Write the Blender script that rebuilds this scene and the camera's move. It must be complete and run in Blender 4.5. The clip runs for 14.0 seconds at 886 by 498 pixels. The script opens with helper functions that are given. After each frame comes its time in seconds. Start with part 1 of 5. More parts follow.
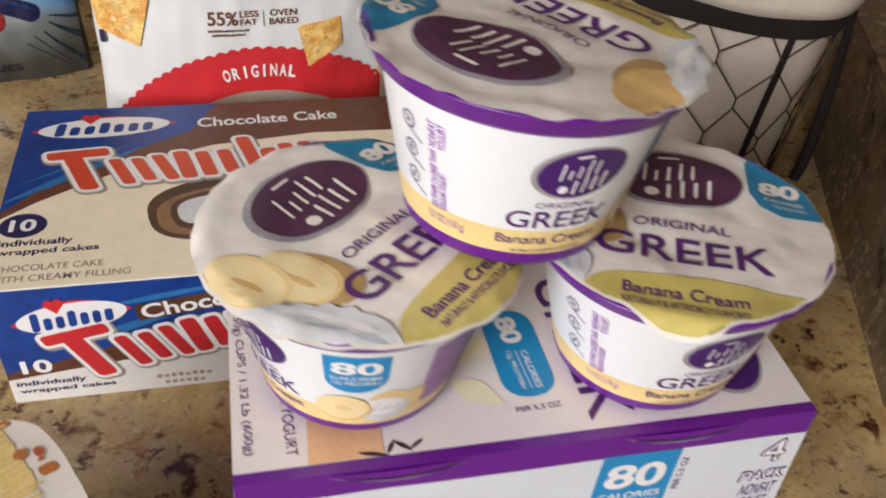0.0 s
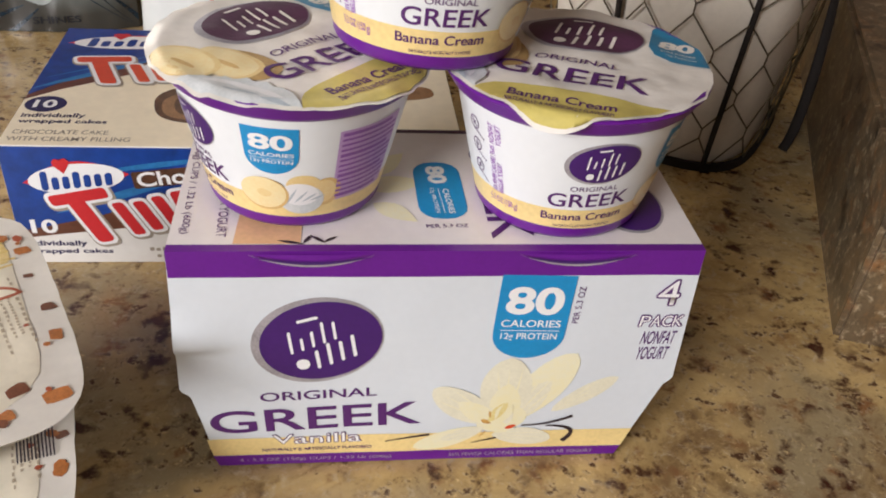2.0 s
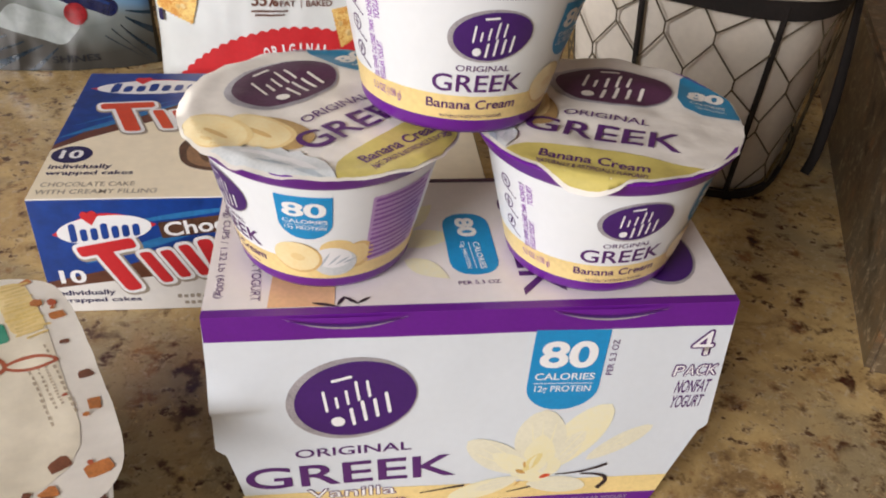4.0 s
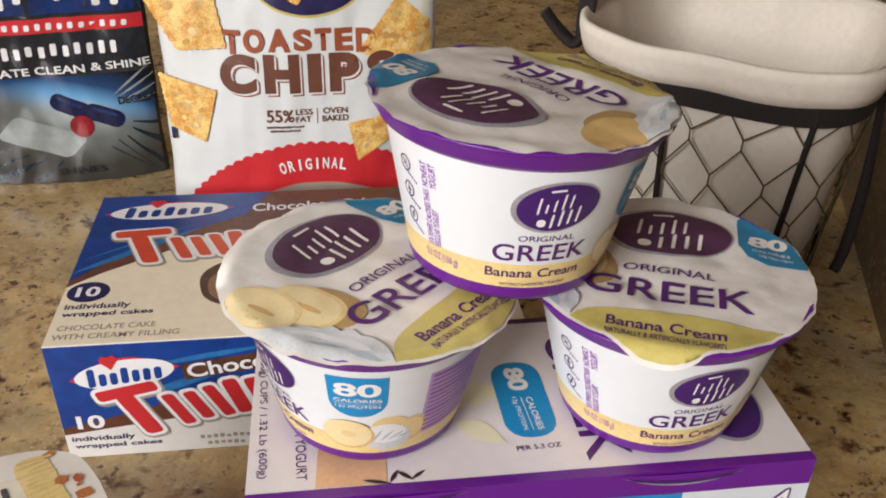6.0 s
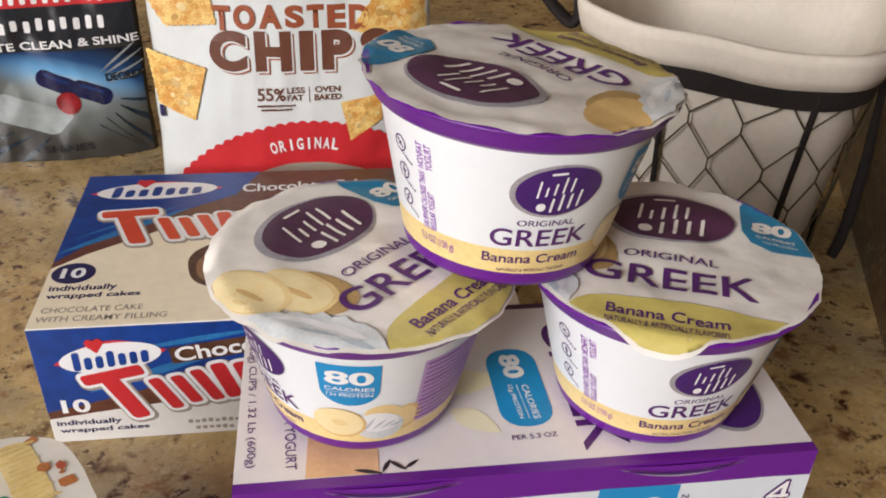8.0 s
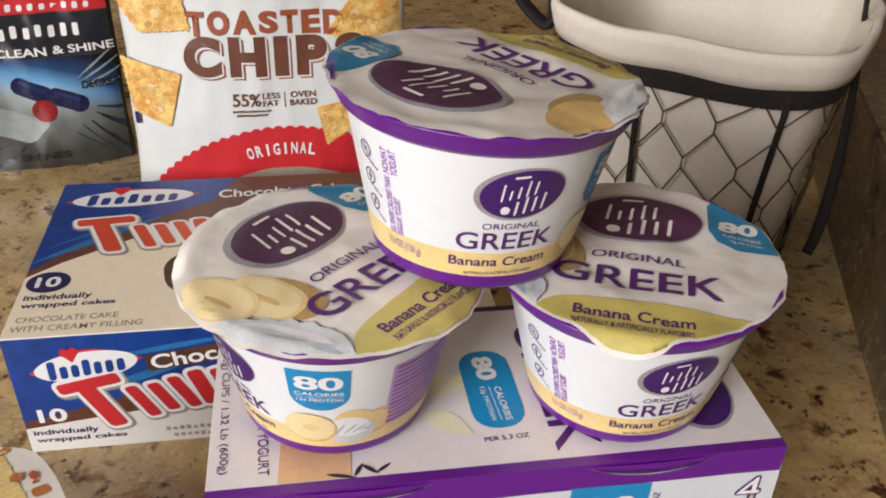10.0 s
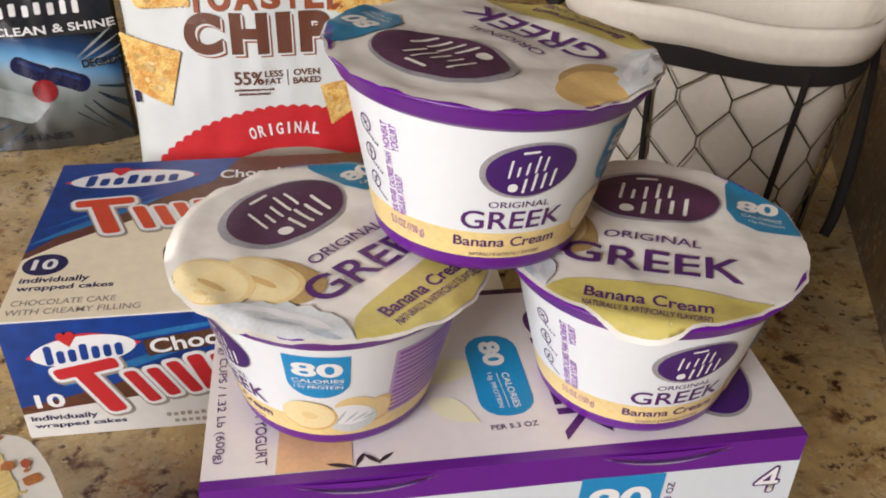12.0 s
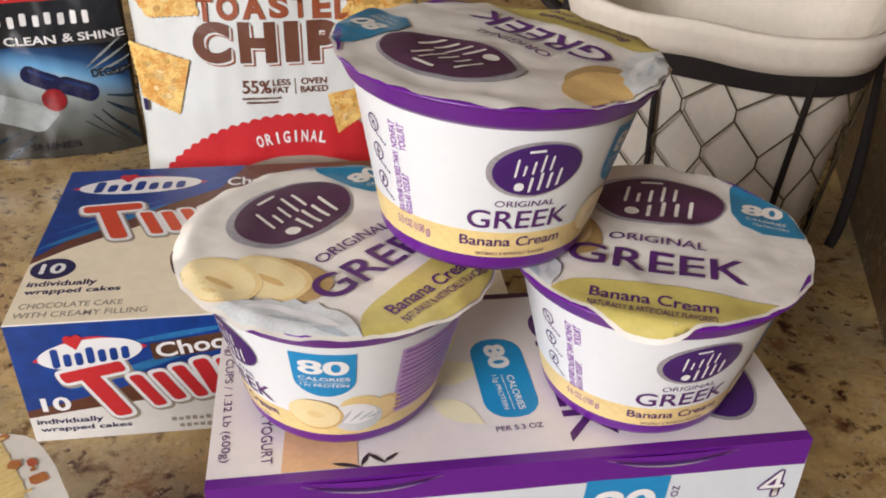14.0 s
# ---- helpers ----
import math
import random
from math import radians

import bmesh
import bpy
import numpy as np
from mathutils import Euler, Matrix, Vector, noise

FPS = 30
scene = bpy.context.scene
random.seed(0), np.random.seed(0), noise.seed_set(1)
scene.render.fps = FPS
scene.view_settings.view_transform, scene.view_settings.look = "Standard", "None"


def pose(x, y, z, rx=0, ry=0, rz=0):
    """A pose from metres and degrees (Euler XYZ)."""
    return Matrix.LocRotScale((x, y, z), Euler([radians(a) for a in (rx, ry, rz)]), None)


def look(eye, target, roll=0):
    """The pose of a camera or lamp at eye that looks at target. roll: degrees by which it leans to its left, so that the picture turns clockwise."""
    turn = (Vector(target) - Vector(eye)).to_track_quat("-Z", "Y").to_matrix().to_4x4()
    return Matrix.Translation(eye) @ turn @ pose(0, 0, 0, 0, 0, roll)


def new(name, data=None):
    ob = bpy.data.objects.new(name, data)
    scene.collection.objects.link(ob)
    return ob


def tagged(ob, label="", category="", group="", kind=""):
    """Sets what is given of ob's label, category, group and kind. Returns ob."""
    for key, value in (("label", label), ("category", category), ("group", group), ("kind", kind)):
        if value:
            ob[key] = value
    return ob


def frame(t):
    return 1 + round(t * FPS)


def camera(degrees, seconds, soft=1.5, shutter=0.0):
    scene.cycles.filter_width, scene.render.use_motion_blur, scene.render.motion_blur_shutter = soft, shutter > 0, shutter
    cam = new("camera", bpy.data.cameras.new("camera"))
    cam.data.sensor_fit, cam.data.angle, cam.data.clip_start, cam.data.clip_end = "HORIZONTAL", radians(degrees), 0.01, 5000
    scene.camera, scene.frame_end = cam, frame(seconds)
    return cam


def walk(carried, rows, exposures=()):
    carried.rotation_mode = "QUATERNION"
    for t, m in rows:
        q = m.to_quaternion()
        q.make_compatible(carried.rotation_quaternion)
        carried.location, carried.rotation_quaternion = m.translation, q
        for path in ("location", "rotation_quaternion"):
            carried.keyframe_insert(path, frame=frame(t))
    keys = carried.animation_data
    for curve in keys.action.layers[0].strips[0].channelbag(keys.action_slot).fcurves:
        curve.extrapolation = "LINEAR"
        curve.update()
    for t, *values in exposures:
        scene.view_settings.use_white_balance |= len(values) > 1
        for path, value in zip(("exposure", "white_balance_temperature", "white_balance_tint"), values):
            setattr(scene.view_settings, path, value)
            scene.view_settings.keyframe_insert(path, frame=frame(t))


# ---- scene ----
cam = camera(53.9, 14.0, 1.9, 0.5)
PATH = [
    (0, (-0.081, -0.156, 0.327), (0.322, 1.33, -0.95), 5.2),
    (0.2, (-0.065, -0.173, 0.324), (0.287, 1.354, -0.920), 4.1),
    (0.5, (-0.05, -0.199, 0.32), (0.269, 1.391, -0.851), 4.3),
    (0.7, (-0.050, -0.211, 0.314), (0.257, 1.399, -0.831), 3.7),
    (1, (-0.054, -0.221, 0.302), (0.227, 1.372, -0.875), 4.0),
    (1.2, (-0.055, -0.228, 0.300), (0.199, 1.358, -0.892), 4.0),
    (1.5, (-0.046, -0.236, 0.295), (0.211, 1.348, -0.899), 4.9),
    (2, (-0.038, -0.243, 0.287), (0.207, 1.361, -0.882), 5.0),
    (2.5, (-0.039, -0.246, 0.293), (0.196, 1.358, -0.879), 3.9),
    (2.7, (-0.04, -0.242, 0.295), (0.197, 1.362, -0.876), 4.0),
    (4.8, (-0.05, -0.219, 0.314), (0.164, 1.418, -0.816), 2.4),
    (5, (-0.052, -0.208, 0.319), (0.202, 1.441, -0.785), 3.3),
    (5.2, (-0.056, -0.201, 0.322), (0.213, 1.455, -0.769), 3.6),
    (5.5, (-0.067, -0.197, 0.319), (0.164, 1.458, -0.779), 2.8),
    (5.7, (-0.065, -0.194, 0.322), (0.174, 1.472, -0.755), 2.0),
    (6, (-0.063, -0.195, 0.321), (0.181, 1.49, -0.729), 1.7),
    (6.5, (-0.061, -0.189, 0.318), (0.175, 1.484, -0.752), 1.6),
    (7, (-0.06, -0.187, 0.319), (0.193, 1.473, -0.768), 2.1),
    (7.5, (-0.065, -0.187, 0.317), (0.207, 1.468, -0.772), 2.8),
    (8, (-0.063, -0.187, 0.317), (0.198, 1.472, -0.768), 2.5),
    (8.2, (-0.062, -0.187, 0.316), (0.188, 1.47, -0.776), 2.0),
    (10.5, (-0.057, -0.189, 0.319), (0.236, 1.469, -0.761), 2.2),
    (11, (-0.057, -0.187, 0.316), (0.218, 1.464, -0.779), 1.9),
    (11.5, (-0.053, -0.182, 0.312), (0.209, 1.462, -0.797), 1.7),
    (12, (-0.054, -0.179, 0.311), (0.211, 1.461, -0.803), 1.7),
    (12.5, (-0.055, -0.18, 0.312), (0.219, 1.458, -0.802), 2.0),
    (13, (-0.057, -0.178, 0.309), (0.234, 1.465, -0.795), 2.7),
    (13.5, (-0.054, -0.183, 0.309), (0.221, 1.474, -0.777), 2.3),
    (14, (-0.055, -0.183, 0.308), (0.202, 1.479, -0.775), 1.8),
]
walk(cam, [(t, look(eye, target, roll)) for t, eye, target, roll in PATH])

# ---- light ----
EXPOSURE = 0.0
world = bpy.data.worlds.new("sky")
scene.world = world
world.use_nodes = True
wn = world.node_tree
sky = wn.nodes.new("ShaderNodeTexSky")
sky.sky_type, sky.sun_disc = "NISHITA", False
sky.sun_elevation, sky.sun_rotation = radians(40), radians(150)
wn.nodes["Background"].inputs[1].default_value = 0.1
wn.links.new(sky.outputs[0], wn.nodes["Background"].inputs[0])
scene.view_settings.exposure = EXPOSURE


def window_light(name, eye, target, w, h, watts, colour):
    data = bpy.data.lights.new(name, "AREA")
    data.shape, data.size, data.size_y, data.energy, data.color = "RECTANGLE", w, h, watts, colour
    ob = new(name, data)
    ob.matrix_world = look(eye, target)
    return ob


window_light("window_light_west", (-1.76, -1.78, 1.12), (-0.1, 0, 0.1), 1.35, 0.85, 95, (1.0, 0.962, 0.972))
window_light("window_light_north", (-1.25, 1.86, 0.72), (-0.1, 0.2, 0.1), 1.0, 0.62, 12, (1.0, 0.90, 0.76))

# ---- materials ----
def mat(name, colour, rough=0.5, metal=0.0, vary=0.06, scale=60.0, bump=0.0, bump_scale=300.0, coat=0.0, second=None, span=(0.7, 1.35)):
    """A surface with colour variation at two scales and a fine relief."""
    m = bpy.data.materials.new(name)
    m.use_nodes = True
    nt = m.node_tree
    b = nt.nodes["Principled BSDF"]
    co = nt.nodes.new("ShaderNodeTexCoord")
    n1, n2 = nt.nodes.new("ShaderNodeTexNoise"), nt.nodes.new("ShaderNodeTexNoise")
    n1.inputs["Scale"].default_value, n2.inputs["Scale"].default_value = scale, scale * 9
    n1.inputs["Detail"].default_value = 4
    add = nt.nodes.new("ShaderNodeMath")
    add.operation = "ADD"
    mix = nt.nodes.new("ShaderNodeMixRGB")
    other = second or tuple(c * (1 - vary * 2) for c in colour)
    mix.inputs[1].default_value, mix.inputs[2].default_value = (*colour, 1), (*other, 1)
    ramp = nt.nodes.new("ShaderNodeMapRange")
    ramp.inputs[1].default_value, ramp.inputs[2].default_value = span
    for n in (n1, n2):
        nt.links.new(co.outputs["Object"], n.inputs["Vector"])
    nt.links.new(n1.outputs[0], add.inputs[0])
    nt.links.new(n2.outputs[0], add.inputs[1])
    nt.links.new(add.outputs[0], ramp.inputs[0])
    nt.links.new(ramp.outputs[0], mix.inputs[0])
    nt.links.new(mix.outputs[0], b.inputs["Base Color"])
    b.inputs["Roughness"].default_value, b.inputs["Metallic"].default_value = rough, metal
    b.inputs["Coat Weight"].default_value, b.inputs["Coat Roughness"].default_value = coat, 0.15
    if bump:
        n3, bp = nt.nodes.new("ShaderNodeTexNoise"), nt.nodes.new("ShaderNodeBump")
        n3.inputs["Scale"].default_value = bump_scale
        bp.inputs["Strength"].default_value, bp.inputs["Distance"].default_value = bump, 0.001
        nt.links.new(co.outputs["Object"], n3.inputs["Vector"])
        nt.links.new(n3.outputs[0], bp.inputs["Height"])
        nt.links.new(bp.outputs[0], b.inputs["Normal"])
    return m


def granite(name, light=(0.56, 0.40, 0.175), mid=(0.39, 0.26, 0.105), grey=(0.34, 0.265, 0.145), dark=(0.055, 0.018, 0.010), rough=0.22):
    """Polished stone: clouds of tan and grey, brown veins, and dark crystals."""
    m = bpy.data.materials.new(name)
    m.use_nodes = True
    nt = m.node_tree
    b = nt.nodes["Principled BSDF"]
    co = nt.nodes.new("ShaderNodeTexCoord")

    def noise_at(scale, detail=5.0, dist=0.0, rough_=0.6):
        n = nt.nodes.new("ShaderNodeTexNoise")
        n.inputs["Scale"].default_value, n.inputs["Detail"].default_value = scale, detail
        n.inputs["Distortion"].default_value, n.inputs["Roughness"].default_value = dist, rough_
        nt.links.new(co.outputs["Object"], n.inputs["Vector"])
        return n.outputs[0]

    def step(src, lo, hi):
        r = nt.nodes.new("ShaderNodeMapRange")
        r.interpolation_type = "SMOOTHSTEP"
        r.inputs[1].default_value, r.inputs[2].default_value = lo, hi
        nt.links.new(src, r.inputs[0])
        return r.outputs[0]

    def blend(fac, a, c):
        x = nt.nodes.new("ShaderNodeMixRGB")
        nt.links.new(fac, x.inputs[0])
        for k, v in ((1, a), (2, c)):
            if isinstance(v, tuple):
                x.inputs[k].default_value = (*v, 1)
            else:
                nt.links.new(v, x.inputs[k])
        return x.outputs[0]

    def times(a, c):
        x = nt.nodes.new("ShaderNodeMath")
        x.operation = "MULTIPLY"
        nt.links.new(a, x.inputs[0])
        nt.links.new(c, x.inputs[1])
        return x.outputs[0]

    col = blend(step(noise_at(34, 6, 0.25), 0.36, 0.66), light, mid)
    col = blend(step(noise_at(9, 4, 0.6), 0.45, 0.64), col, grey)
    col = blend(step(noise_at(14, 6, 1.2, 0.7), 0.50, 0.72), col, (0.22, 0.135, 0.06))
    col = blend(step(noise_at(60, 6, 0.3), 0.54, 0.72), col, (0.24, 0.115, 0.045))
    col = blend(step(noise_at(150, 5, 0.4, 0.7), 0.50, 0.74), col, (0.52, 0.42, 0.27))
    spots = times(step(noise_at(70, 5, 0.15, 0.58), 0.525, 0.655), step(noise_at(17, 3, 0.3), 0.41, 0.57))
    col = blend(spots, col, dark)
    spots = times(step(noise_at(150, 3, 0.1, 0.6), 0.56, 0.66), step(noise_at(24, 3, 0.3), 0.42, 0.56))
    col = blend(spots, col, (0.085, 0.040, 0.020))
    col = blend(times(step(noise_at(240, 8, 0.5, 0.8), 0.50, 0.72), step(noise_at(30, 4, 0.4), 0.38, 0.62)), col, tuple(c * 1.9 for c in dark[:1]) + (dark[0] * 1.05, dark[0] * 0.48))
    col = blend(times(step(noise_at(330, 6, 0.3, 0.75), 0.54, 0.70), step(noise_at(22, 4, 0.6), 0.45, 0.62)), col, tuple(min(c * 1.25 + 0.04, 1) for c in light))
    nt.links.new(col, b.inputs["Base Color"])
    b.inputs["Roughness"].default_value = rough
    return m


M_GRANITE = granite("granite_polished")
# countertop stone again, darkened: the ledge's shaded face is put into its colour
M_BLOCK = granite("granite_ledge_shaded", (0.13, 0.092, 0.052), (0.075, 0.05, 0.028), (0.085, 0.07, 0.05), (0.02, 0.013, 0.009), 0.3)
# wall and ceiling tones kept dark to cut light bounced into the shadows
M_WALL = mat("wall_paint", (0.14, 0.09, 0.055), 0.7, vary=0.03, scale=4)
M_CEIL = mat("ceiling_paint", (0.30, 0.265, 0.225), 0.9, vary=0.02, scale=4)
M_FLOOR = mat("floor_wood", (0.30, 0.18, 0.09), 0.4, vary=0.2, scale=8)
M_WHITE = mat("cup_plastic_white", (0.77, 0.80, 0.815), 0.32, vary=0.015, scale=40, bump=0.03, bump_scale=200)
# same card, its lighting put into the colour: front duller, top lighter and warmer
M_CARD = mat("printed_card_dulled", (0.665, 0.71, 0.75), 0.38, vary=0.02, scale=30, bump=0.05, bump_scale=700)
M_CARD_TOP = mat("printed_card_top_lit", (0.80, 0.755, 0.74), 0.36, vary=0.03, scale=30, bump=0.05, bump_scale=700)
M_PURPLE = mat("purple_print", (0.135, 0.012, 0.26), 0.33, vary=0.06, scale=60)
M_DEEP = mat("deep_purple_print_and_shade", (0.060, 0.014, 0.150), 0.35, vary=0.08, scale=60)
M_PLUM = mat("plum_foil_print", (0.095, 0.030, 0.075), 0.50, vary=0.22, scale=160, bump=0.15, bump_scale=900)
M_LETTER = mat("purple_lettering", (0.095, 0.022, 0.150), 0.4, vary=0.05)
M_MAUVE = mat("mauve_small_print", (0.33, 0.10, 0.47), 0.4, vary=0.05)
M_BLUE = mat("calorie_blue_print", (0.012, 0.27, 0.58), 0.33, vary=0.06, scale=60)
M_BLUE_LID = mat("calorie_blue_foil", (0.02, 0.20, 0.36), 0.28, vary=0.1, scale=60)
M_FOIL = mat("lid_foil_white", (0.83, 0.79, 0.725), 0.34, metal=0.06, vary=0.07, scale=24, bump=0.35, bump_scale=130, coat=0.1)
M_YELLOW = mat("yellow_lid_print", (0.62, 0.52, 0.15), 0.30, vary=0.08, scale=50, coat=0.2)
M_CREAM = mat("cream_yellow_print", (0.88, 0.68, 0.30), 0.35, vary=0.08, scale=60)
M_SILVER = mat("silver_print", (0.52, 0.50, 0.54), 0.3, metal=0.3, vary=0.2, scale=120)
M_PRINT_WHITE = mat("white_print", (0.82, 0.82, 0.82), 0.35, vary=0.01)
M_BANANA = mat("banana_print", (0.82, 0.66, 0.33), 0.35, scale=70, second=(0.76, 0.55, 0.24))
M_BANANA_FLESH = mat("banana_flesh_print", (0.86, 0.74, 0.44), 0.35, scale=90, second=(0.84, 0.66, 0.32))
M_BANANA_SHADE = mat("banana_shade_print", (0.74, 0.50, 0.20), 0.35, vary=0.08, scale=90)
M_FACTS_GROUND = mat("facts_ground_print", (0.52, 0.34, 0.62), 0.4, vary=0.04)
M_FACTS = mat("facts_line_print", (0.28, 0.09, 0.42), 0.4, vary=0.1)
M_BANANA_RIND = mat("banana_rind_print", (0.52, 0.34, 0.14), 0.35, vary=0.14, scale=140)
M_WHIP = mat("cream_swirl_print", (0.72, 0.74, 0.74), 0.35, scale=90, second=(0.56, 0.60, 0.60))
M_WHIP_SHADE = mat("cream_fold_print", (0.50, 0.56, 0.60), 0.35, vary=0.1, scale=90)
M_ORANGE = mat("peach_print", (0.80, 0.50, 0.28), 0.4, vary=0.08, scale=60)
M_DARK = mat("dark_print", (0.035, 0.02, 0.03), 0.4, vary=0.1)
M_PETAL = mat("petal_print", (0.82, 0.76, 0.48), 0.4, vary=0.1, scale=50, second=(0.80, 0.77, 0.58))
M_PETAL_DEEP = mat("deep_petal_print", (0.72, 0.58, 0.20), 0.4, vary=0.1, scale=90, second=(0.78, 0.68, 0.34))
M_PETAL_PALE = mat("pale_petal_print", (0.80, 0.77, 0.60), 0.4, vary=0.06, scale=70)
M_STAMEN = mat("stamen_print", (0.72, 0.42, 0.12), 0.4, vary=0.2, scale=200)
M_BOX_BLUE = mat("box_blue_print", (0.010, 0.058, 0.31), 0.35, vary=0.25, scale=18)
M_BOX_SKY = mat("box_streak_blue", (0.03, 0.20, 0.48), 0.35, vary=0.2, scale=40)
M_BOX_CREAM = mat("box_cream_print", (0.90, 0.80, 0.60), 0.36, vary=0.05, scale=20)
M_BOX_WHITE = mat("box_white_print", (0.76, 0.74, 0.70), 0.36, vary=0.04, scale=20)
M_BROWN = mat("box_brown_print", (0.16, 0.055, 0.03), 0.38, vary=0.2, scale=25)
M_CAKE = mat("cake_brown_print", (0.12, 0.05, 0.025), 0.45, vary=0.35, scale=160)
M_CAKE_LIGHT = mat("cake_edge_print", (0.36, 0.19, 0.09), 0.45, vary=0.3, scale=160)
M_RED = mat("red_print", (0.60, 0.028, 0.035), 0.35, vary=0.06, scale=40)
M_RED_ORANGE = mat("orange_red_print", (0.68, 0.075, 0.025), 0.35, vary=0.08, scale=40)
M_NAVY = mat("navy_print", (0.022, 0.018, 0.085), 0.38, vary=0.1)
M_GREYTEXT = mat("grey_brown_lettering", (0.36, 0.31, 0.25), 0.45, vary=0.05)
M_BAG = mat("bag_film_white", (0.70, 0.735, 0.72), 0.36, vary=0.03, scale=12, bump=0.06, bump_scale=90, coat=0.2)
M_COCOA = mat("cocoa_lettering", (0.15, 0.055, 0.032), 0.4, vary=0.08)
M_RUST = mat("rust_lettering", (0.33, 0.085, 0.035), 0.4, vary=0.08)
M_CRACKER = mat("cracker_print", (0.86, 0.64, 0.22), 0.4, scale=150, second=(0.62, 0.27, 0.05), span=(0.84, 1.16))
M_CRACKER_LIGHT = mat("cracker_crumb_print", (0.82, 0.56, 0.22), 0.4, vary=0.2, scale=110)
M_CLOTH = mat("cotton_liner", (0.70, 0.64, 0.545), 0.9, vary=0.05, scale=25, bump=0.35, bump_scale=1400)
M_IRON = mat("dark_iron", (0.014, 0.009, 0.007), 0.85, metal=0.0, vary=0.3, scale=70, bump=0.2, bump_scale=500)
M_WIRE = mat("rusty_wire", (0.12, 0.09, 0.045), 0.6, metal=0.1, vary=0.3, scale=200)
M_POUCH = mat("pouch_black_film", (0.020, 0.024, 0.032), 0.20, vary=0.2, scale=20, coat=0.2)
M_POUCH_GREY = mat("pouch_grey_film", (0.04, 0.039, 0.035), 0.22, vary=0.2, scale=16, coat=0.15)
M_CAPSULE = mat("capsule_navy_film", (0.010, 0.016, 0.085), 0.2, vary=0.3, scale=90, coat=0.5)
M_POUCH_GLOW = mat("pouch_pale_film", (0.32, 0.36, 0.355), 0.22, vary=0.15, scale=16, coat=0.15)
M_POUCH_BLUE = mat("pouch_blue_film", (0.012, 0.045, 0.20), 0.2, vary=0.3, scale=16, coat=0.2)
M_BALL = mat("ball_red_print", (0.36, 0.012, 0.02), 0.3, vary=0.35, scale=220)
M_TEAL = mat("pouch_ray_teal", (0.012, 0.035, 0.06), 0.22, vary=0.3, scale=30, coat=0.5)
M_TUB = mat("tub_plastic", (0.50, 0.47, 0.42), 0.3, vary=0.05, scale=30)
M_TUB_RIM = mat("tub_lid_rim_film", (0.88, 0.84, 0.76), 0.3, vary=0.04, scale=30, bump=0.1, bump_scale=150, coat=0.2)
M_TUB_LID = mat("tub_lid_film", (0.87, 0.80, 0.64), 0.3, vary=0.06, scale=30, bump=0.1, bump_scale=150, coat=0.2)
M_CRUMB = mat("crumb_brown_print", (0.26, 0.09, 0.045), 0.45, vary=0.3, scale=150)
M_CRUMB_ORANGE = mat("crumb_orange_print", (0.62, 0.22, 0.06), 0.45, vary=0.2, scale=120)
M_RIBBON = mat("ribbon_red_print", (0.52, 0.12, 0.055), 0.4, vary=0.15, scale=90)
M_FAINT = mat("faint_brown_lettering", (0.52, 0.43, 0.31), 0.4, vary=0.1)
M_GREEN = mat("green_print", (0.03, 0.30, 0.19), 0.4, vary=0.05)
M_TANPRINT = mat("tan_wafer_print", (0.88, 0.66, 0.24), 0.4, vary=0.15, scale=140)

# ---- building helpers ----
def part(name, bm, material, parent=None, label="", smooth=False):
    me = bpy.data.meshes.new(name)
    bm.to_mesh(me)
    bm.free()
    me.materials.append(material)
    if smooth:
        me.polygons.foreach_set("use_smooth", [True] * len(me.polygons))
    ob = new(name, me)
    if parent is not None:
        ob.parent = parent
    if label:
        ob["label"] = label
    return ob


def box_bm(x0, x1, y0, y1, z0, z1, bevel=0.0, segments=2):
    bm = bmesh.new()
    bmesh.ops.create_cube(bm, size=1.0)
    for v in bm.verts:
        v.co = Vector((x0 + (v.co.x + 0.5) * (x1 - x0), y0 + (v.co.y + 0.5) * (y1 - y0), z0 + (v.co.z + 0.5) * (z1 - z0)))
    if bevel:
        bmesh.ops.bevel(bm, geom=bm.edges[:], offset=bevel, segments=segments, affect="EDGES", profile=0.5)
    return bm


def grid_bm(point, nu, nv, closed_u=False):
    """A sheet of quads through point(i, j)."""
    bm = bmesh.new()
    rows = [[bm.verts.new(point(i, j)) for i in range(nu)] for j in range(nv)]
    for j in range(nv - 1):
        for i in range(nu if closed_u else nu - 1):
            k = (i + 1) % nu
            bm.faces.new((rows[j][i], rows[j][k], rows[j + 1][k], rows[j + 1][i]))
    return bm


def lathe_bm(profile, n=96, cap_bottom=False):
    def point(i, j):
        r, z = profile[j]
        a = 2 * math.pi * i / n
        return (r * math.cos(a), r * math.sin(a), z)
    bm = grid_bm(point, n, len(profile), True)
    if cap_bottom:
        bm.verts.ensure_lookup_table()
        bm.faces.new([bm.verts[i] for i in range(n - 1, -1, -1)])
    return bm


def tube_bm(points, radius, n=6, flat=1.0):
    """A bar of round or flattened section along a line of points."""
    pts = [Vector(p) for p in points]
    bm, rings = bmesh.new(), []
    for k, p in enumerate(pts):
        d = (pts[min(k + 1, len(pts) - 1)] - pts[max(k - 1, 0)]).normalized()
        side = d.cross(Vector((0, 0, 1)))
        side = side.normalized() if side.length > 1e-4 else Vector((1, 0, 0))
        up = side.cross(d)
        rings.append([bm.verts.new(p + radius * (side * math.cos(a) + up * math.sin(a) * flat))
                      for a in (2 * math.pi * i / n for i in range(n))])
    for a, b in zip(rings, rings[1:]):
        for i in range(n):
            bm.faces.new((a[i], a[(i + 1) % n], b[(i + 1) % n], b[i]))
    bm.faces.new(rings[0][::-1])
    bm.faces.new(rings[-1])
    return bm


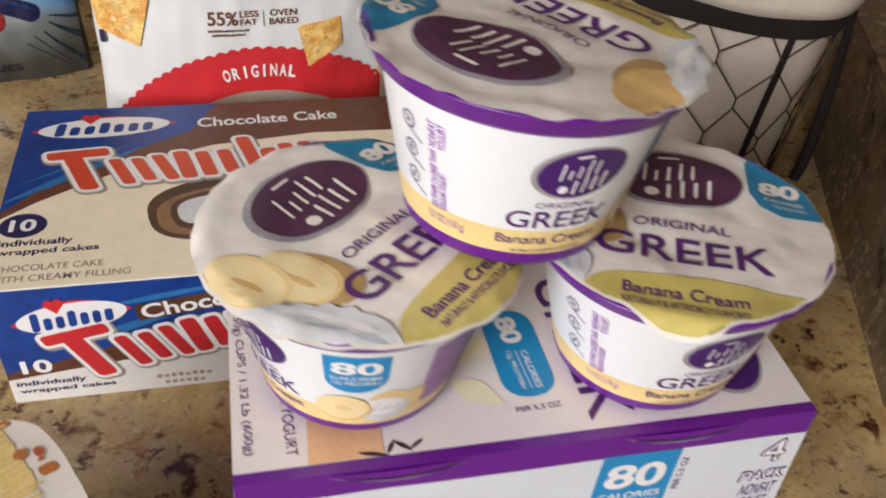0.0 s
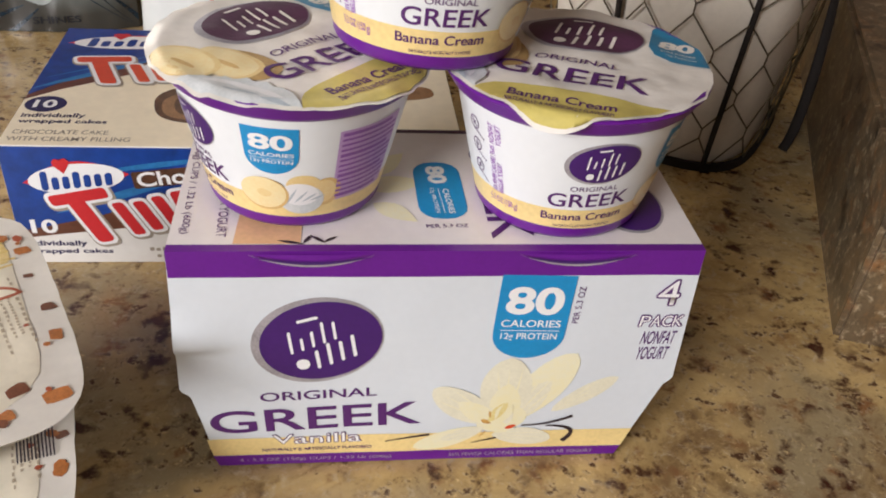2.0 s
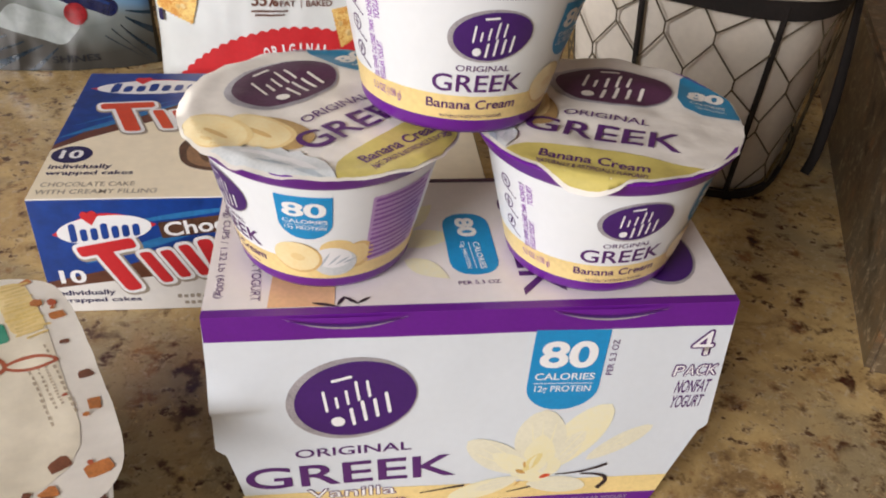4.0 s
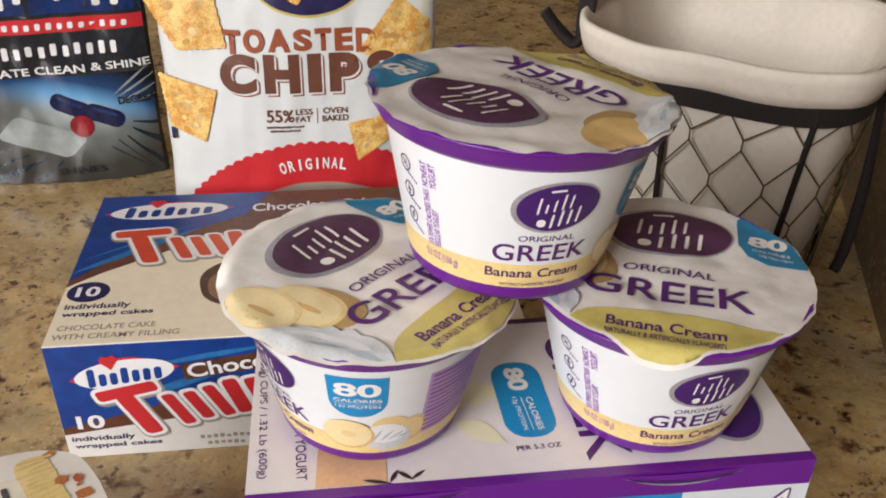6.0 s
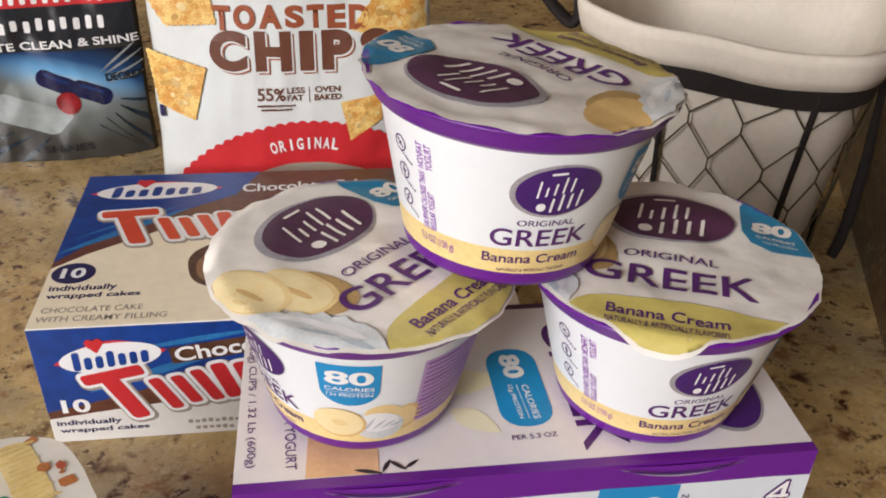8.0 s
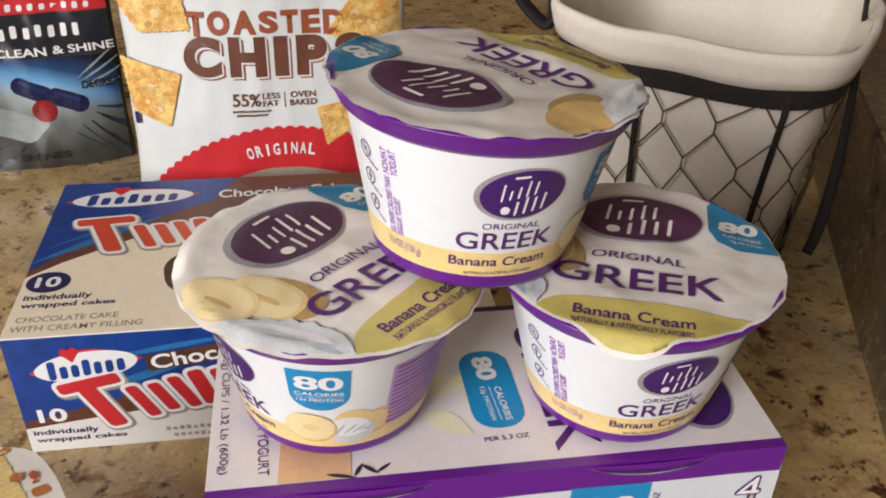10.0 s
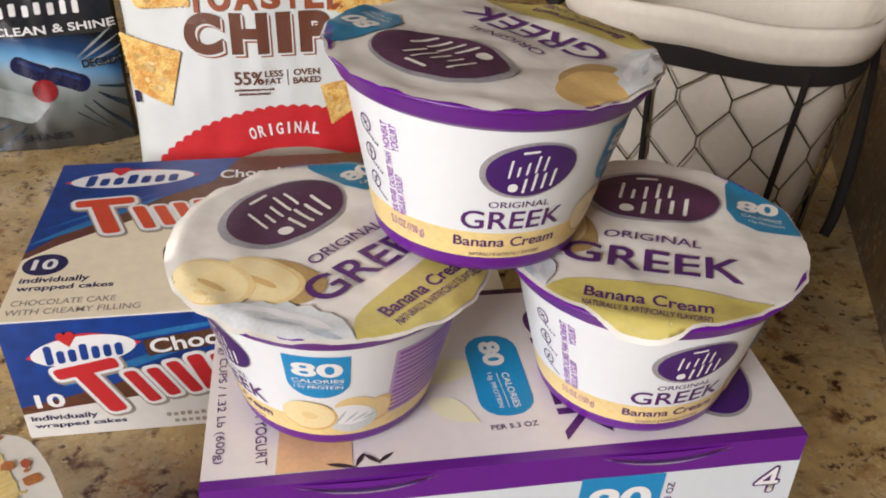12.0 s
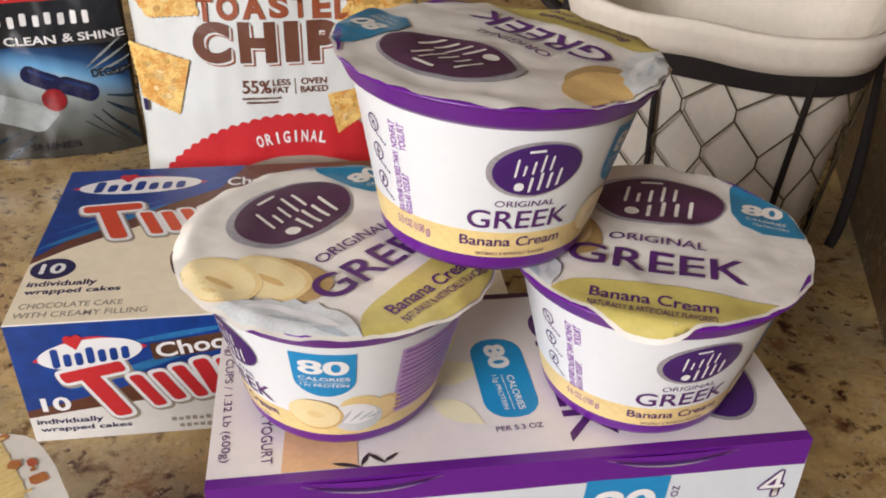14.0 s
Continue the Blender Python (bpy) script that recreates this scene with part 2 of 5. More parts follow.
# flat print: shapes in millimetres, laid on a surface by a mapping
def turn(x, y, cx, cy, rot, shear=0.0):
    x += shear * y
    c, s = math.cos(radians(rot)), math.sin(radians(rot))
    return cx + c * x - s * y, cy + s * x + c * y


def poly(bm, pts):
    bm.faces.new([bm.verts.new((x, y, 0)) for x, y in pts])


def ellipse(bm, cx, cy, rx, ry, rot=0, n=48, power=2.0):
    pts = []
    for i in range(n):
        a = 2 * math.pi * i / n
        c, s = math.cos(a), math.sin(a)
        pts.append(turn(rx * math.copysign(abs(c) ** (2 / power), c), ry * math.copysign(abs(s) ** (2 / power), s), cx, cy, rot))
    poly(bm, pts)


def rrect(bm, cx, cy, w, h, r=0.0, rot=0, shear=0.0):
    pts = []
    r = min(r, w / 2 - 1e-4, h / 2 - 1e-4)
    for sx, sy, a0 in ((1, 1, 0), (-1, 1, 90), (-1, -1, 180), (1, -1, 270)):
        for k in range(5 if r > 0 else 1):
            a = radians(a0 + 22.5 * k)
            pts.append(turn(sx * (w / 2 - r) + r * math.cos(a), sy * (h / 2 - r) + r * math.sin(a), cx, cy, rot, shear))
    poly(bm, pts)


def write(bm, words, cx, cy, w, h, rot=0, bold=0.0, shear=0.0, spacing=1.0):
    """Lettering in the built-in font, fitted into w by h millimetres round (cx, cy)."""
    cu = bpy.data.curves.new("words", "FONT")
    cu.body, cu.offset, cu.space_character, cu.resolution_u = words, bold, spacing, 6
    ob = bpy.data.objects.new("words", cu)
    me = bpy.data.meshes.new_from_object(ob)
    co = [v.co.copy() for v in me.vertices]
    if co:
        x0, x1 = min(c.x for c in co), max(c.x for c in co)
        y0, y1 = min(c.y for c in co), max(c.y for c in co)
        vs = []
        for c in co:
            x = ((c.x - x0) / max(x1 - x0, 1e-6) - 0.5) * w
            y = ((c.y - y0) / max(y1 - y0, 1e-6) - 0.5) * h
            vs.append(bm.verts.new((*turn(x, y, cx, cy, rot, shear), 0)))
        for f in me.polygons:
            try:
                bm.faces.new([vs[i] for i in f.vertices])
            except ValueError:
                pass
    bpy.data.meshes.remove(me)
    bpy.data.objects.remove(ob)
    bpy.data.curves.remove(cu)


def outline_write(words, cx, cy, w, h, rot, edge, shear=0.0):
    """Dark lettering a little fatter than the white lettering that lies on it."""
    b = flat()
    for k in range(8):
        write(b, words, cx + edge * math.cos(k * math.pi / 4), cy + edge * math.sin(k * math.pi / 4), w, h, rot, 0.0, shear)
    return b


def bars(bm, cx, cy, w, h, count, rot=0, shear=0.0, fill=0.62, seed=1, ragged=0.35):
    """Strokes that stand for writing which is not spelt out."""
    rnd = random.Random(seed)
    pitch = w / count
    for i in range(count):
        hh = h * (1 - ragged * rnd.random())
        x, y = turn((i + 0.5) * pitch - w / 2 + shear * 0, (hh - h) / 2 * rnd.choice((1, 1, -0.4)), 0, 0, 0)
        px, py = turn(x, y, cx, cy, rot)
        rrect(bm, px, py, pitch * fill, hh, min(pitch * fill, hh) * 0.3, rot, shear)


def decal(name, bm, lay, material, parent, lift=0.2, label="", fine=None):
    """Puts flat print on a surface: lay(x, y, lift) in millimetres gives the place."""
    bmesh.ops.triangulate(bm, faces=bm.faces[:])
    if fine:
        for _ in range(6):
            long = [e for e in bm.edges if e.calc_length() > fine]
            if not long:
                break
            bmesh.ops.subdivide_edges(bm, edges=long, cuts=1)
            bmesh.ops.triangulate(bm, faces=[f for f in bm.faces if len(f.verts) > 3])
    bm.normal_update()
    flip = [f for f in bm.faces if f.normal.z < 0]
    if flip:
        bmesh.ops.reverse_faces(bm, faces=flip)
    for v in bm.verts:
        v.co = Vector(lay(v.co.x, v.co.y, lift))
    return part(name, bm, material, parent, label, smooth=bool(fine))


def flat():
    return bmesh.new()


def pieces(name, boxes, lay, material, parent, lift, fine=None):
    """Plain strokes, each a part of its own: centre, width, height, rounding, turn, slant."""
    for k, (x, y, w, h, rad, rot, sh) in enumerate(boxes):
        b = flat()
        rrect(b, x, y, w, h, rad, rot, sh)
        decal(name, b, lay, material, parent, lift + 0.012 * k, fine=fine)


def row(cx, cy, w, heights, fill, rot, slant, h):
    """A row of upright strokes of given heights on one base line."""
    n = len(heights)
    out = []
    for i, k in enumerate(heights):
        px, py = turn(((i + 0.5) / n - 0.5) * w, (k - 1) * h / 2, cx, cy, rot, slant)
        out.append((px, py, w / n * fill, h * k, w / n * fill * 0.4, rot, slant))
    return out

# ---- the room ----
def structure(name, bm, material, label, category):
    return tagged(part(name, bm, material), label, category, kind="structure")


structure("floor", box_bm(-1.9, 2.9, -2.4, 2.0, -0.95, -0.90), M_FLOOR, "brown wooden kitchen floor", "floor")
structure("ceiling", box_bm(-1.9, 2.9, -2.4, 2.0, 1.60, 1.65), M_CEIL, "unseen kitchen ceiling, darkened to cut bounced light", "ceiling")
structure("wall_east", box_bm(2.8, 2.9, -2.4, 2.0, -0.9, 1.6), M_WALL, "plain brown painted kitchen wall", "wall")


def wall_with_window(name, y0, y1, x0, x1, z0, z1):
    wall = tagged(new(name), "brown painted kitchen wall with a window", "wall", kind="structure")
    for a, b, c, d in ((-1.9, x0, -0.9, 1.6), (x1, 2.8, -0.9, 1.6), (x0, x1, -0.9, z0), (x0, x1, z1, 1.6)):
        part("wall_piece", box_bm(a, b, y0, y1, c, d), M_WALL, wall)


west = tagged(new("wall_west"), "brown painted kitchen wall with a window", "wall", kind="structure")
for a, b, c, d in ((-2.3, -2.15, -0.9, 1.6), (-0.80, 1.9, -0.9, 1.6), (-2.15, -0.80, -0.9, 0.62), (-2.15, -0.80, 1.56, 1.6)):
    part("wall_piece", box_bm(-1.95, -1.85, a, b, c, d), M_WALL, west)
structure("wall_south", box_bm(-1.9, 2.8, -2.4, -2.3, -0.9, 1.6), M_WALL, "plain brown painted kitchen wall", "wall")
wall_with_window("wall_north", 1.9, 2.0, -1.78, -0.72, 0.38, 1.06)
structure("countertop", box_bm(-1.6, 1.9, -0.55, 1.85, -0.04, 0.0, 0.006), M_GRANITE,
          "polished tan and brown speckled granite countertop", "countertop")
base = structure("cabinet_base", box_bm(-1.55, 1.85, -0.5, 1.8, -0.9, -0.04), M_FLOOR, "brown wooden base under the countertop", "cabinet base")

# the raised ledge of the same stone, its shade put into a darker colour
ledge = bmesh.new()
LX, LY, LDIR = 0.218, 0.072, Vector((0.071, 0.177)).normalized()
side = [(LX, LY), (LX + 0.9, LY - 0.30), (LX + 0.9 + LDIR.x * 0.75, LY - 0.3 + LDIR.y * 0.75), (LX + LDIR.x * 0.75, LY + LDIR.y * 0.75)]
low = [ledge.verts.new((x, y, 0.0)) for x, y in side]
high = [ledge.verts.new((x, y, 0.093)) for x, y in side]
ledge.faces.new(high)
for i in range(4):
    ledge.faces.new((low[i], low[(i + 1) % 4], high[(i + 1) % 4], high[i]))
bmesh.ops.bevel(ledge, geom=[e for e in ledge.edges if e.verts[0].co.z + e.verts[1].co.z > 0.05], offset=0.003, segments=2, affect="EDGES")
structure("stone_ledge", ledge, M_BLOCK, "raised granite ledge on the countertop, darkened for its shaded side", "ledge")

# wall added to block bounced light and darken the counter beside the basket
structure("wall_blocker", box_bm(0.50, 0.60, -0.20, 1.84, 0.093, 1.6), M_WALL, "plain wall added above the stone ledge to block light", "wall")

# ---- the yogurt carton ----
CW, CD, CH = 0.095, 0.088, 0.109
carton = tagged(new("yogurt_carton"), "white and purple four-pack yogurt carton with tapered lower ends", "carton")
outline = [(-CW, CH), (-CW - 0.0018, 0.043), (-CW + 0.002, 0.040), (-0.085, 0.0005), (0.081, 0.0005), (CW - 0.001, 0.042), (CW + 0.0022, 0.045), (CW, CH)]


def half_width(z, sign):
    """Where the front's outline lies at the height z, to that side."""
    run = sorted((q, x) for x, q in outline if x * sign > 0)
    for (z0, x0), (z1, x1) in zip(run, run[1:]):
        if z0 <= z <= z1:
            return x0 + (x1 - x0) * (z - z0) / max(z1 - z0, 1e-6)
    return run[-1][1] if z > 0.05 else run[0][1]


def card_warp(x, z):
    """How far the card of the front stands in or out: slack board and one dent."""
    p = Vector((x * 16, z * 20, 3.7))
    w = 0.0007 * noise.noise(p) + 0.0003 * noise.noise(p * 2.7)
    q = (z - 0.067) / 0.020
    ridge = min(max(1 - q, 0), 1) if q > 0 else min(max(1 + q * 3.2, 0), 1)
    dent = -0.0036 * math.exp(-((x + 0.094) / 0.015) ** 2) * ridge * ridge * (3 - 2 * ridge)
    fade = min(1.0, max(0.0, (CH - z) / 0.012)) * min(1.0, z / 0.006)
    return (w - dent) * fade


bm = bmesh.new()
f0 = [bm.verts.new((x * 0.997, 0.0032, min(z, CH - 0.0001))) for x, z in outline]
f1 = [bm.verts.new((x, CD, z)) for x, z in outline]
bm.faces.new(f0)
bm.faces.new(f1[::-1])
for i in range(len(outline)):
    k = (i + 1) % len(outline)
    bm.faces.new((f0[k], f0[i], f1[i], f1[k]))
bmesh.ops.recalc_face_normals(bm, faces=bm.faces[:])
bmesh.ops.bevel(bm, geom=[e for e in bm.edges if e.calc_length() > 0.05 and abs(e.verts[0].co.z - CH) < 1e-5 and abs(e.verts[1].co.z - CH) < 1e-5],
                offset=0.0005, segments=2, affect="EDGES")
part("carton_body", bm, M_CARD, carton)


def front_point(i, j):
    z = 0.0005 + (CH - 0.0007) * j / 60
    a, c = half_width(z, -1), half_width(z, 1)
    x = a + (c - a) * i / 90
    return (x, 0.0, z)


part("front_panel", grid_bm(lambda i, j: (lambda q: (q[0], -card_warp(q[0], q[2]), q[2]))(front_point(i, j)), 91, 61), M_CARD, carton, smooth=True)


def on_front(x, y, h):
    return (x / 1000, -h / 1000 - card_warp(x / 1000, y / 1000), y / 1000)


def on_top(x, y, h):
    return (x / 1000, y / 1000, CH + h / 1000)


b = flat()
rrect(b, 0, 103.6, 190.0, 11.2)
decal("purple_band", b, on_front, M_PURPLE, carton, 0.25, fine=9)
b = flat()
rrect(b, 0, 1.75, 190.0, 4.0)
decal("purple_top_strip", b, on_top, M_PURPLE, carton, 0.2)
# lighter sheet over the top: the light it catches is put into the colour
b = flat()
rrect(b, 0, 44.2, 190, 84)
decal("top_panel_lit", b, on_top, M_CARD_TOP, carton, 0.1)
b = flat()
rrect(b, 0, 86.3, 190, 3.0)
decal("rear_band", b, on_top, M_PLUM, carton, 0.2)
b = flat()
poly(b, [(-85.0, 0.7), (81.0, 0.7), (83.0, 6.0), (-87.0, 6.5)])
decal("lower_purple_band", b, on_front, M_PURPLE, carton, 0.25, fine=9)
b = flat()
poly(b, [(-87.0, 6.5), (83.0, 6.0), (86.0, 16.2), (40, 16.5), (-20, 17.0), (-89.0, 16.0)])
decal("lower_cream_band", b, on_front, M_CREAM, carton, 0.2, fine=9)
b = flat()
write(b, "4 - 5.3 OZ (150g) CUPS / 1.32 Lb (600g)", -46, 3.5, 62, 2.1, 0, 0.004)
decal("small_print_line", b, on_front, M_SILVER, carton, 0.4, fine=9)
b = flat()
write(b, "35% FEWER CALORIES THAN REGULAR YOGURT", 40, 3.3, 62, 2.0, 0, 0.004)
decal("small_print_line", b, on_front, M_SILVER, carton, 0.4, fine=9)


def brand_oval(prefix, lay, parent, cx, cy, rx, ry, rot, lift, dark, fine=None, pale=None):
    """A dark oval with a silver rim and plain white strokes on it."""
    b = flat()
    ellipse(b, cx - rx * 0.035, cy + ry * 0.015, rx * 1.08, ry * 1.10, rot)
    decal("badge_rim", b, lay, M_SILVER, parent, lift, fine=fine)
    b = flat()
    ellipse(b, cx + rx * 0.02, cy + ry * 0.01, rx, ry, rot)
    oval = decal("badge_oval", b, lay, dark, parent, lift + 0.12, fine=fine)
    u = rx / 20.0
    up = turn(-1.6 * u, 3.2 * u, cx, cy, rot)
    dn = turn(3.6 * u, -5.6 * u, cx, cy, rot)
    small = turn(-1.0 * u, 10.2 * u, cx, cy, rot)
    strokes = row(*up, 19 * u, (1.0, 0.55, 0.70, 0.95, 0.80), 0.27, rot + 7, 0.30, 9.0 * u) + row(*dn, 17 * u, (0.85, 1.0, 0.9, 1.0), 0.30, rot + 7, 0.28, 9.0 * u)
    strokes.append((*turn(-8.0 * u, -7.6 * u, cx, cy, rot), 4.4 * u, 4.4 * u, 2.0 * u, rot, 0))
    strokes.append((*small, 7.0 * u, 1.2 * u, 0.5 * u, rot, 0))
    pieces("badge_stroke", strokes, lay, pale or M_PRINT_WHITE, parent, lift + 0.24, fine)


brand_oval("carton", on_front, carton, -43.8, 67.4, 23.0, 18.8, 17, 0.2, M_DEEP, 9)
b = flat()
write(b, "ORIGINAL", -44.5, 40.0, 45, 4.6, 2.4, 0.008)
write(b, "GREEK", -45.5, 27.2, 83, 12.6, 2.6, 0.012)
decal("lettering", b, on_front, M_LETTER, carton, 0.25, fine=9)
b = outline_write("Vanilla", -45.5, 15.6, 35.2, 5.2, 1, 0.38)
decal("flavour_outline", b, on_front, M_LETTER, carton, 0.32, fine=9)
b = flat()
write(b, "Vanilla", -45.5, 15.6, 35.2, 5.2, 1, 0.0)
decal("flavour_lettering", b, on_front, M_PRINT_WHITE, carton, 0.4, fine=9)
b = flat()
write(b, "NATURALLY & ARTIFICIALLY FLAVORED", -45.5, 9.6, 44, 1.8, 1, 0.01)
decal("flavour_note", b, on_front, M_LETTER, carton, 0.4, fine=9)


def calorie_badge(lay, parent, cx, cy, w, h, lift, colour, rot=0, fine=None, small=True, flat_top=True):
    """A blue tab, square above and round below, with white words."""
    b = flat()
    pts = [(-w / 2, h / 2), (-w / 2, -h / 2 + w * 0.42)]
    for k in range(1, 16):
        a = math.pi + math.pi * k / 16
        pts.append((w / 2 * math.cos(a), -h / 2 + w * 0.42 + w * 0.42 * math.sin(a)))
    pts += [(w / 2, -h / 2 + w * 0.42), (w / 2, h / 2)]
    poly(b, [turn(x, y, cx, cy, rot) for x, y in pts])
    decal("calorie_tab", b, lay, colour, parent, lift, fine=fine)
    b = flat()
    write(b, "80", *turn(0, h * 0.20, cx, cy, rot), w * 0.78, h * 0.33, rot, 0.03)
    write(b, "CALORIES", *turn(0, -h * 0.07, cx, cy, rot), w * 0.82, h * 0.085, rot, 0.012)
    rrect(b, *turn(0, -h * 0.155, cx, cy, rot), w * 0.82, h * 0.008, 0, rot)
    write(b, "12g PROTEIN", *turn(0, -h * 0.235, cx, cy, rot), w * 0.78, h * 0.10, rot, 0.008)
    decal("calorie_lettering", b, lay, M_PRINT_WHITE, parent, lift + 0.12, fine=fine)


calorie_badge(on_front, carton, 35.0, 78.2, 28.0, 40.0, 0.3, M_BLUE, -2, 9)
b = flat()
write(b, "PER 5.3 OZ", 52.0, 84.0, 17.5, 2.5, 88, 0.005)
decal("serving_lettering", b, on_front, M_LETTER, carton, 0.3, fine=9)
for words, y, w, h, sh, rim in (("4", 89.6, 8.0, 11.6, 0.0, 0.78), ("PACK", 76.0, 17.4, 5.2, 0.1, 0.54)):
    n = len(words)
    for k, ch in enumerate(words):
        x = 85.8 + ((k + 0.5) / n - 0.5) * w
        wide = w / n - (0.5 if n > 1 else 0)
        decal("pack_outline", outline_write(ch, x, y, wide, h, 0, rim, sh), on_front, M_LETTER, carton, 0.3 + 0.02 * k, fine=9)
        b = flat()
        write(b, ch, x, y, wide, h, 0, 0.0, sh)
        decal("pack_lettering", b, on_front, M_PRINT_WHITE, carton, 0.46, fine=9)
b = flat()
write(b, "NONFAT", 86.4, 67.4, 13.4, 6.8, 1, 0.008, 0.12)
write(b, "YOGURT", 85.6, 59.2, 12.6, 6.8, 1, 0.008, 0.12)
decal("kind_lettering", b, on_front, M_LETTER, carton, 0.3, fine=9)


def leaf_shape(bm, cx, cy, length, width, rot, tip=0.6, n=14, full=1.0):
    """A petal or pod outline from its base along rot."""
    up, down = [], []
    for i in range(n + 1):
        t = i / n
        r = width / 2 * max(math.sin(math.pi * t ** tip), 0.0) ** full
        up.append(turn(t * length, r, cx, cy, rot))
        down.append(turn(t * length, -r * 0.85, cx, cy, rot))
    poly(bm, up + down[-2:0:-1])


# the printed blossom
def petal(x, y, tx, ty, w, base, deep, lift):
    """A rounded petal from its base to its tip, deeper in tone along the middle and at the base."""
    l, rot = math.hypot(tx - x, ty - y), math.degrees(math.atan2(ty - y, tx - x))
    b = flat()
    leaf_shape(b, x, y, l, w, rot, 1.1, 20, 0.54)
    decal("petal", b, on_front, base, carton, lift, fine=9)
    b = flat()
    leaf_shape(b, x, y, l * 0.62, w * 0.62, rot, 0.9, 14, 0.7)
    decal("petal_shade", b, on_front, deep, carton, lift + 0.012, fine=9)
    for k, s_ in enumerate((-0.30, 0.02, 0.30)):
        b = flat()
        leaf_shape(b, *turn(l * 0.12, w * s_ * 0.3, x, y, rot), l * 0.74, w * 0.035, rot + s_ * 22, 1.0, 10)
        decal("petal_vein", b, on_front, M_PETAL, carton, lift + 0.02 + 0.002 * k, fine=9)


b = flat()
ellipse(b, 29.0, 24.5, 10.5, 7.5, 10)
decal("blossom_heart", b, on_front, M_PETAL, carton, 0.34, fine=9)
petal(49.5, 28.0, 74.5, 46.5, 9.5, M_PETAL_PALE, M_PETAL_PALE, 0.24)
petal(33.5, 23.0, 55.5, 60.0, 19.0, M_PETAL, M_PETAL_PALE, 0.28)
petal(30.5, 22.0, 29.7, 58.4, 22.5, M_PETAL_PALE, M_PETAL, 0.32)
petal(27.5, 22.5, 0.2, 42.2, 16.0, M_PETAL_PALE, M_PETAL, 0.36)
petal(22.5, 19.5, -6.5, 8.6, 10.5, M_PETAL, M_PETAL_PALE, 0.40)
petal(26.0, 15.0, 51.5, 11.6, 11.0, M_PETAL_PALE, M_PETAL_PALE, 0.44)
for x, y, l, w, r, m_ in ((24, 23, 13, 5.5, 58, M_PETAL_DEEP), (28, 22, 13, 7.5, 72, M_PETAL), (32, 21, 11, 6, 98, M_PETAL_PALE), (26, 17, 10, 6, 20, M_PETAL), (25, 22, 5, 2.4, 150, M_STAMEN), (31, 18.6, 5.0, 2.4, 20, M_RED_ORANGE), (20.8, 14.0, 4.5, 0.8, 55, M_STAMEN), (24.5, 25.5, 4.0, 1.2, 100, M_STAMEN), (29.5, 25, 5.0, 0.8, 80, M_STAMEN)):
    b = flat()
    leaf_shape(b, x, y, l, w, r, 1.0, 12, 0.7)
    decal("stamen", b, on_front, m_, carton, 0.48 + 0.01 * (l % 5), fine=9)


def pod(run, width):
    """A thin dark pod that thickens to its end, along a bent line."""
    b = flat()
    up, down = [], []
    n = 24
    for i in range(n + 1):
        t = i / n
        x = (1 - t) ** 2 * run[0] + 2 * t * (1 - t) * run[2] + t * t * run[4]
        y = (1 - t) ** 2 * run[1] + 2 * t * (1 - t) * run[3] + t * t * run[5]
        dx = 2 * (1 - t) * (run[2] - run[0]) + 2 * t * (run[4] - run[2])
        dy = 2 * (1 - t) * (run[3] - run[1]) + 2 * t * (run[5] - run[3])
        q = math.hypot(dx, dy)
        w = width * (0.35 + 0.65 * t) / 2
        up.append((x - dy / q * w, y + dx / q * w))
        down.append((x + dy / q * w, y - dx / q * w))
    poly(b, up + down[::-1])
    decal("vanilla_pod", b, on_front, M_DARK, carton, 0.56, fine=9)


pod((37.8, 20.2, 48, 19.6, 58.8, 25.0), 1.6)
pod((48.3, 19.6, 65.5, 19.0, 56.5, 10.0), 2.3)
pod((-18.0, 13.0, -8, 15.0, 0.0, 16.4), 1.3)
pod((18.0, 10.6, 22, 11.6, 28.0, 13.2), 1.0)

# lips where the cup rims press through the front edge
for cx in (-46.0, 48.0):
    def lip(i, j, cx=cx):
        t = i / 23 * 2 - 1
        drop = 4.2 * (1 - t * t)
        z = CH * 1000 - 0.6 - drop * (1 - j / 4)
        out = 0.35 + 1.3 * (1 - t * t) * math.sin(math.pi * (0.25 + 0.6 * (1 - j / 4)))
        return ((cx + 21.5 * t) / 1000, -out / 1000, z / 1000)
    part("bent_lip", grid_bm(lip, 24, 5), M_PURPLE, carton, smooth=True)
    # cut edge of the lip, its highlight painted in as a silver strip
    b = flat()
    up = [(cx + 21.5 * t, CH * 1000 - 0.7 - 4.4 * (1 - t * t)) for t in (i / 12 - 1 for i in range(25))]
    poly(b, up + [(x, y - 0.8 * (1 - ((x - cx) / 21.5) ** 2) - 0.05) for x, y in up[::-1]])
    decal("lip_edge", b, on_front, M_SILVER, carton, 1.2, fine=9)

# shade in the slot above each lip, painted as a deep purple strip
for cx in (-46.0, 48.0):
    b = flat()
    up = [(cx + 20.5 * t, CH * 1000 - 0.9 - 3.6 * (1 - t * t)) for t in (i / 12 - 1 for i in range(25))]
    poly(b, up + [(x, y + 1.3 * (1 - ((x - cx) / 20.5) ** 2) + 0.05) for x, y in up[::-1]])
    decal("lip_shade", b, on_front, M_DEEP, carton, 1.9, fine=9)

# print on the top panel, turned a quarter
b = flat()
rrect(b, 1.8, 40.0, 18.5, 40.5, 8, 1)
decal("calorie_pill", b, on_top, M_BLUE, carton, 0.3)
b = flat()
write(b, "80", 1.4, 50.5, 13.0, 7.6, -86, 0.045)
write(b, "CALORIES", 4.6, 31.6, 17, 2.4, -86, 0.01)
rrect(b, 1.8, 31.8, 17, 0.25, 0, -86)
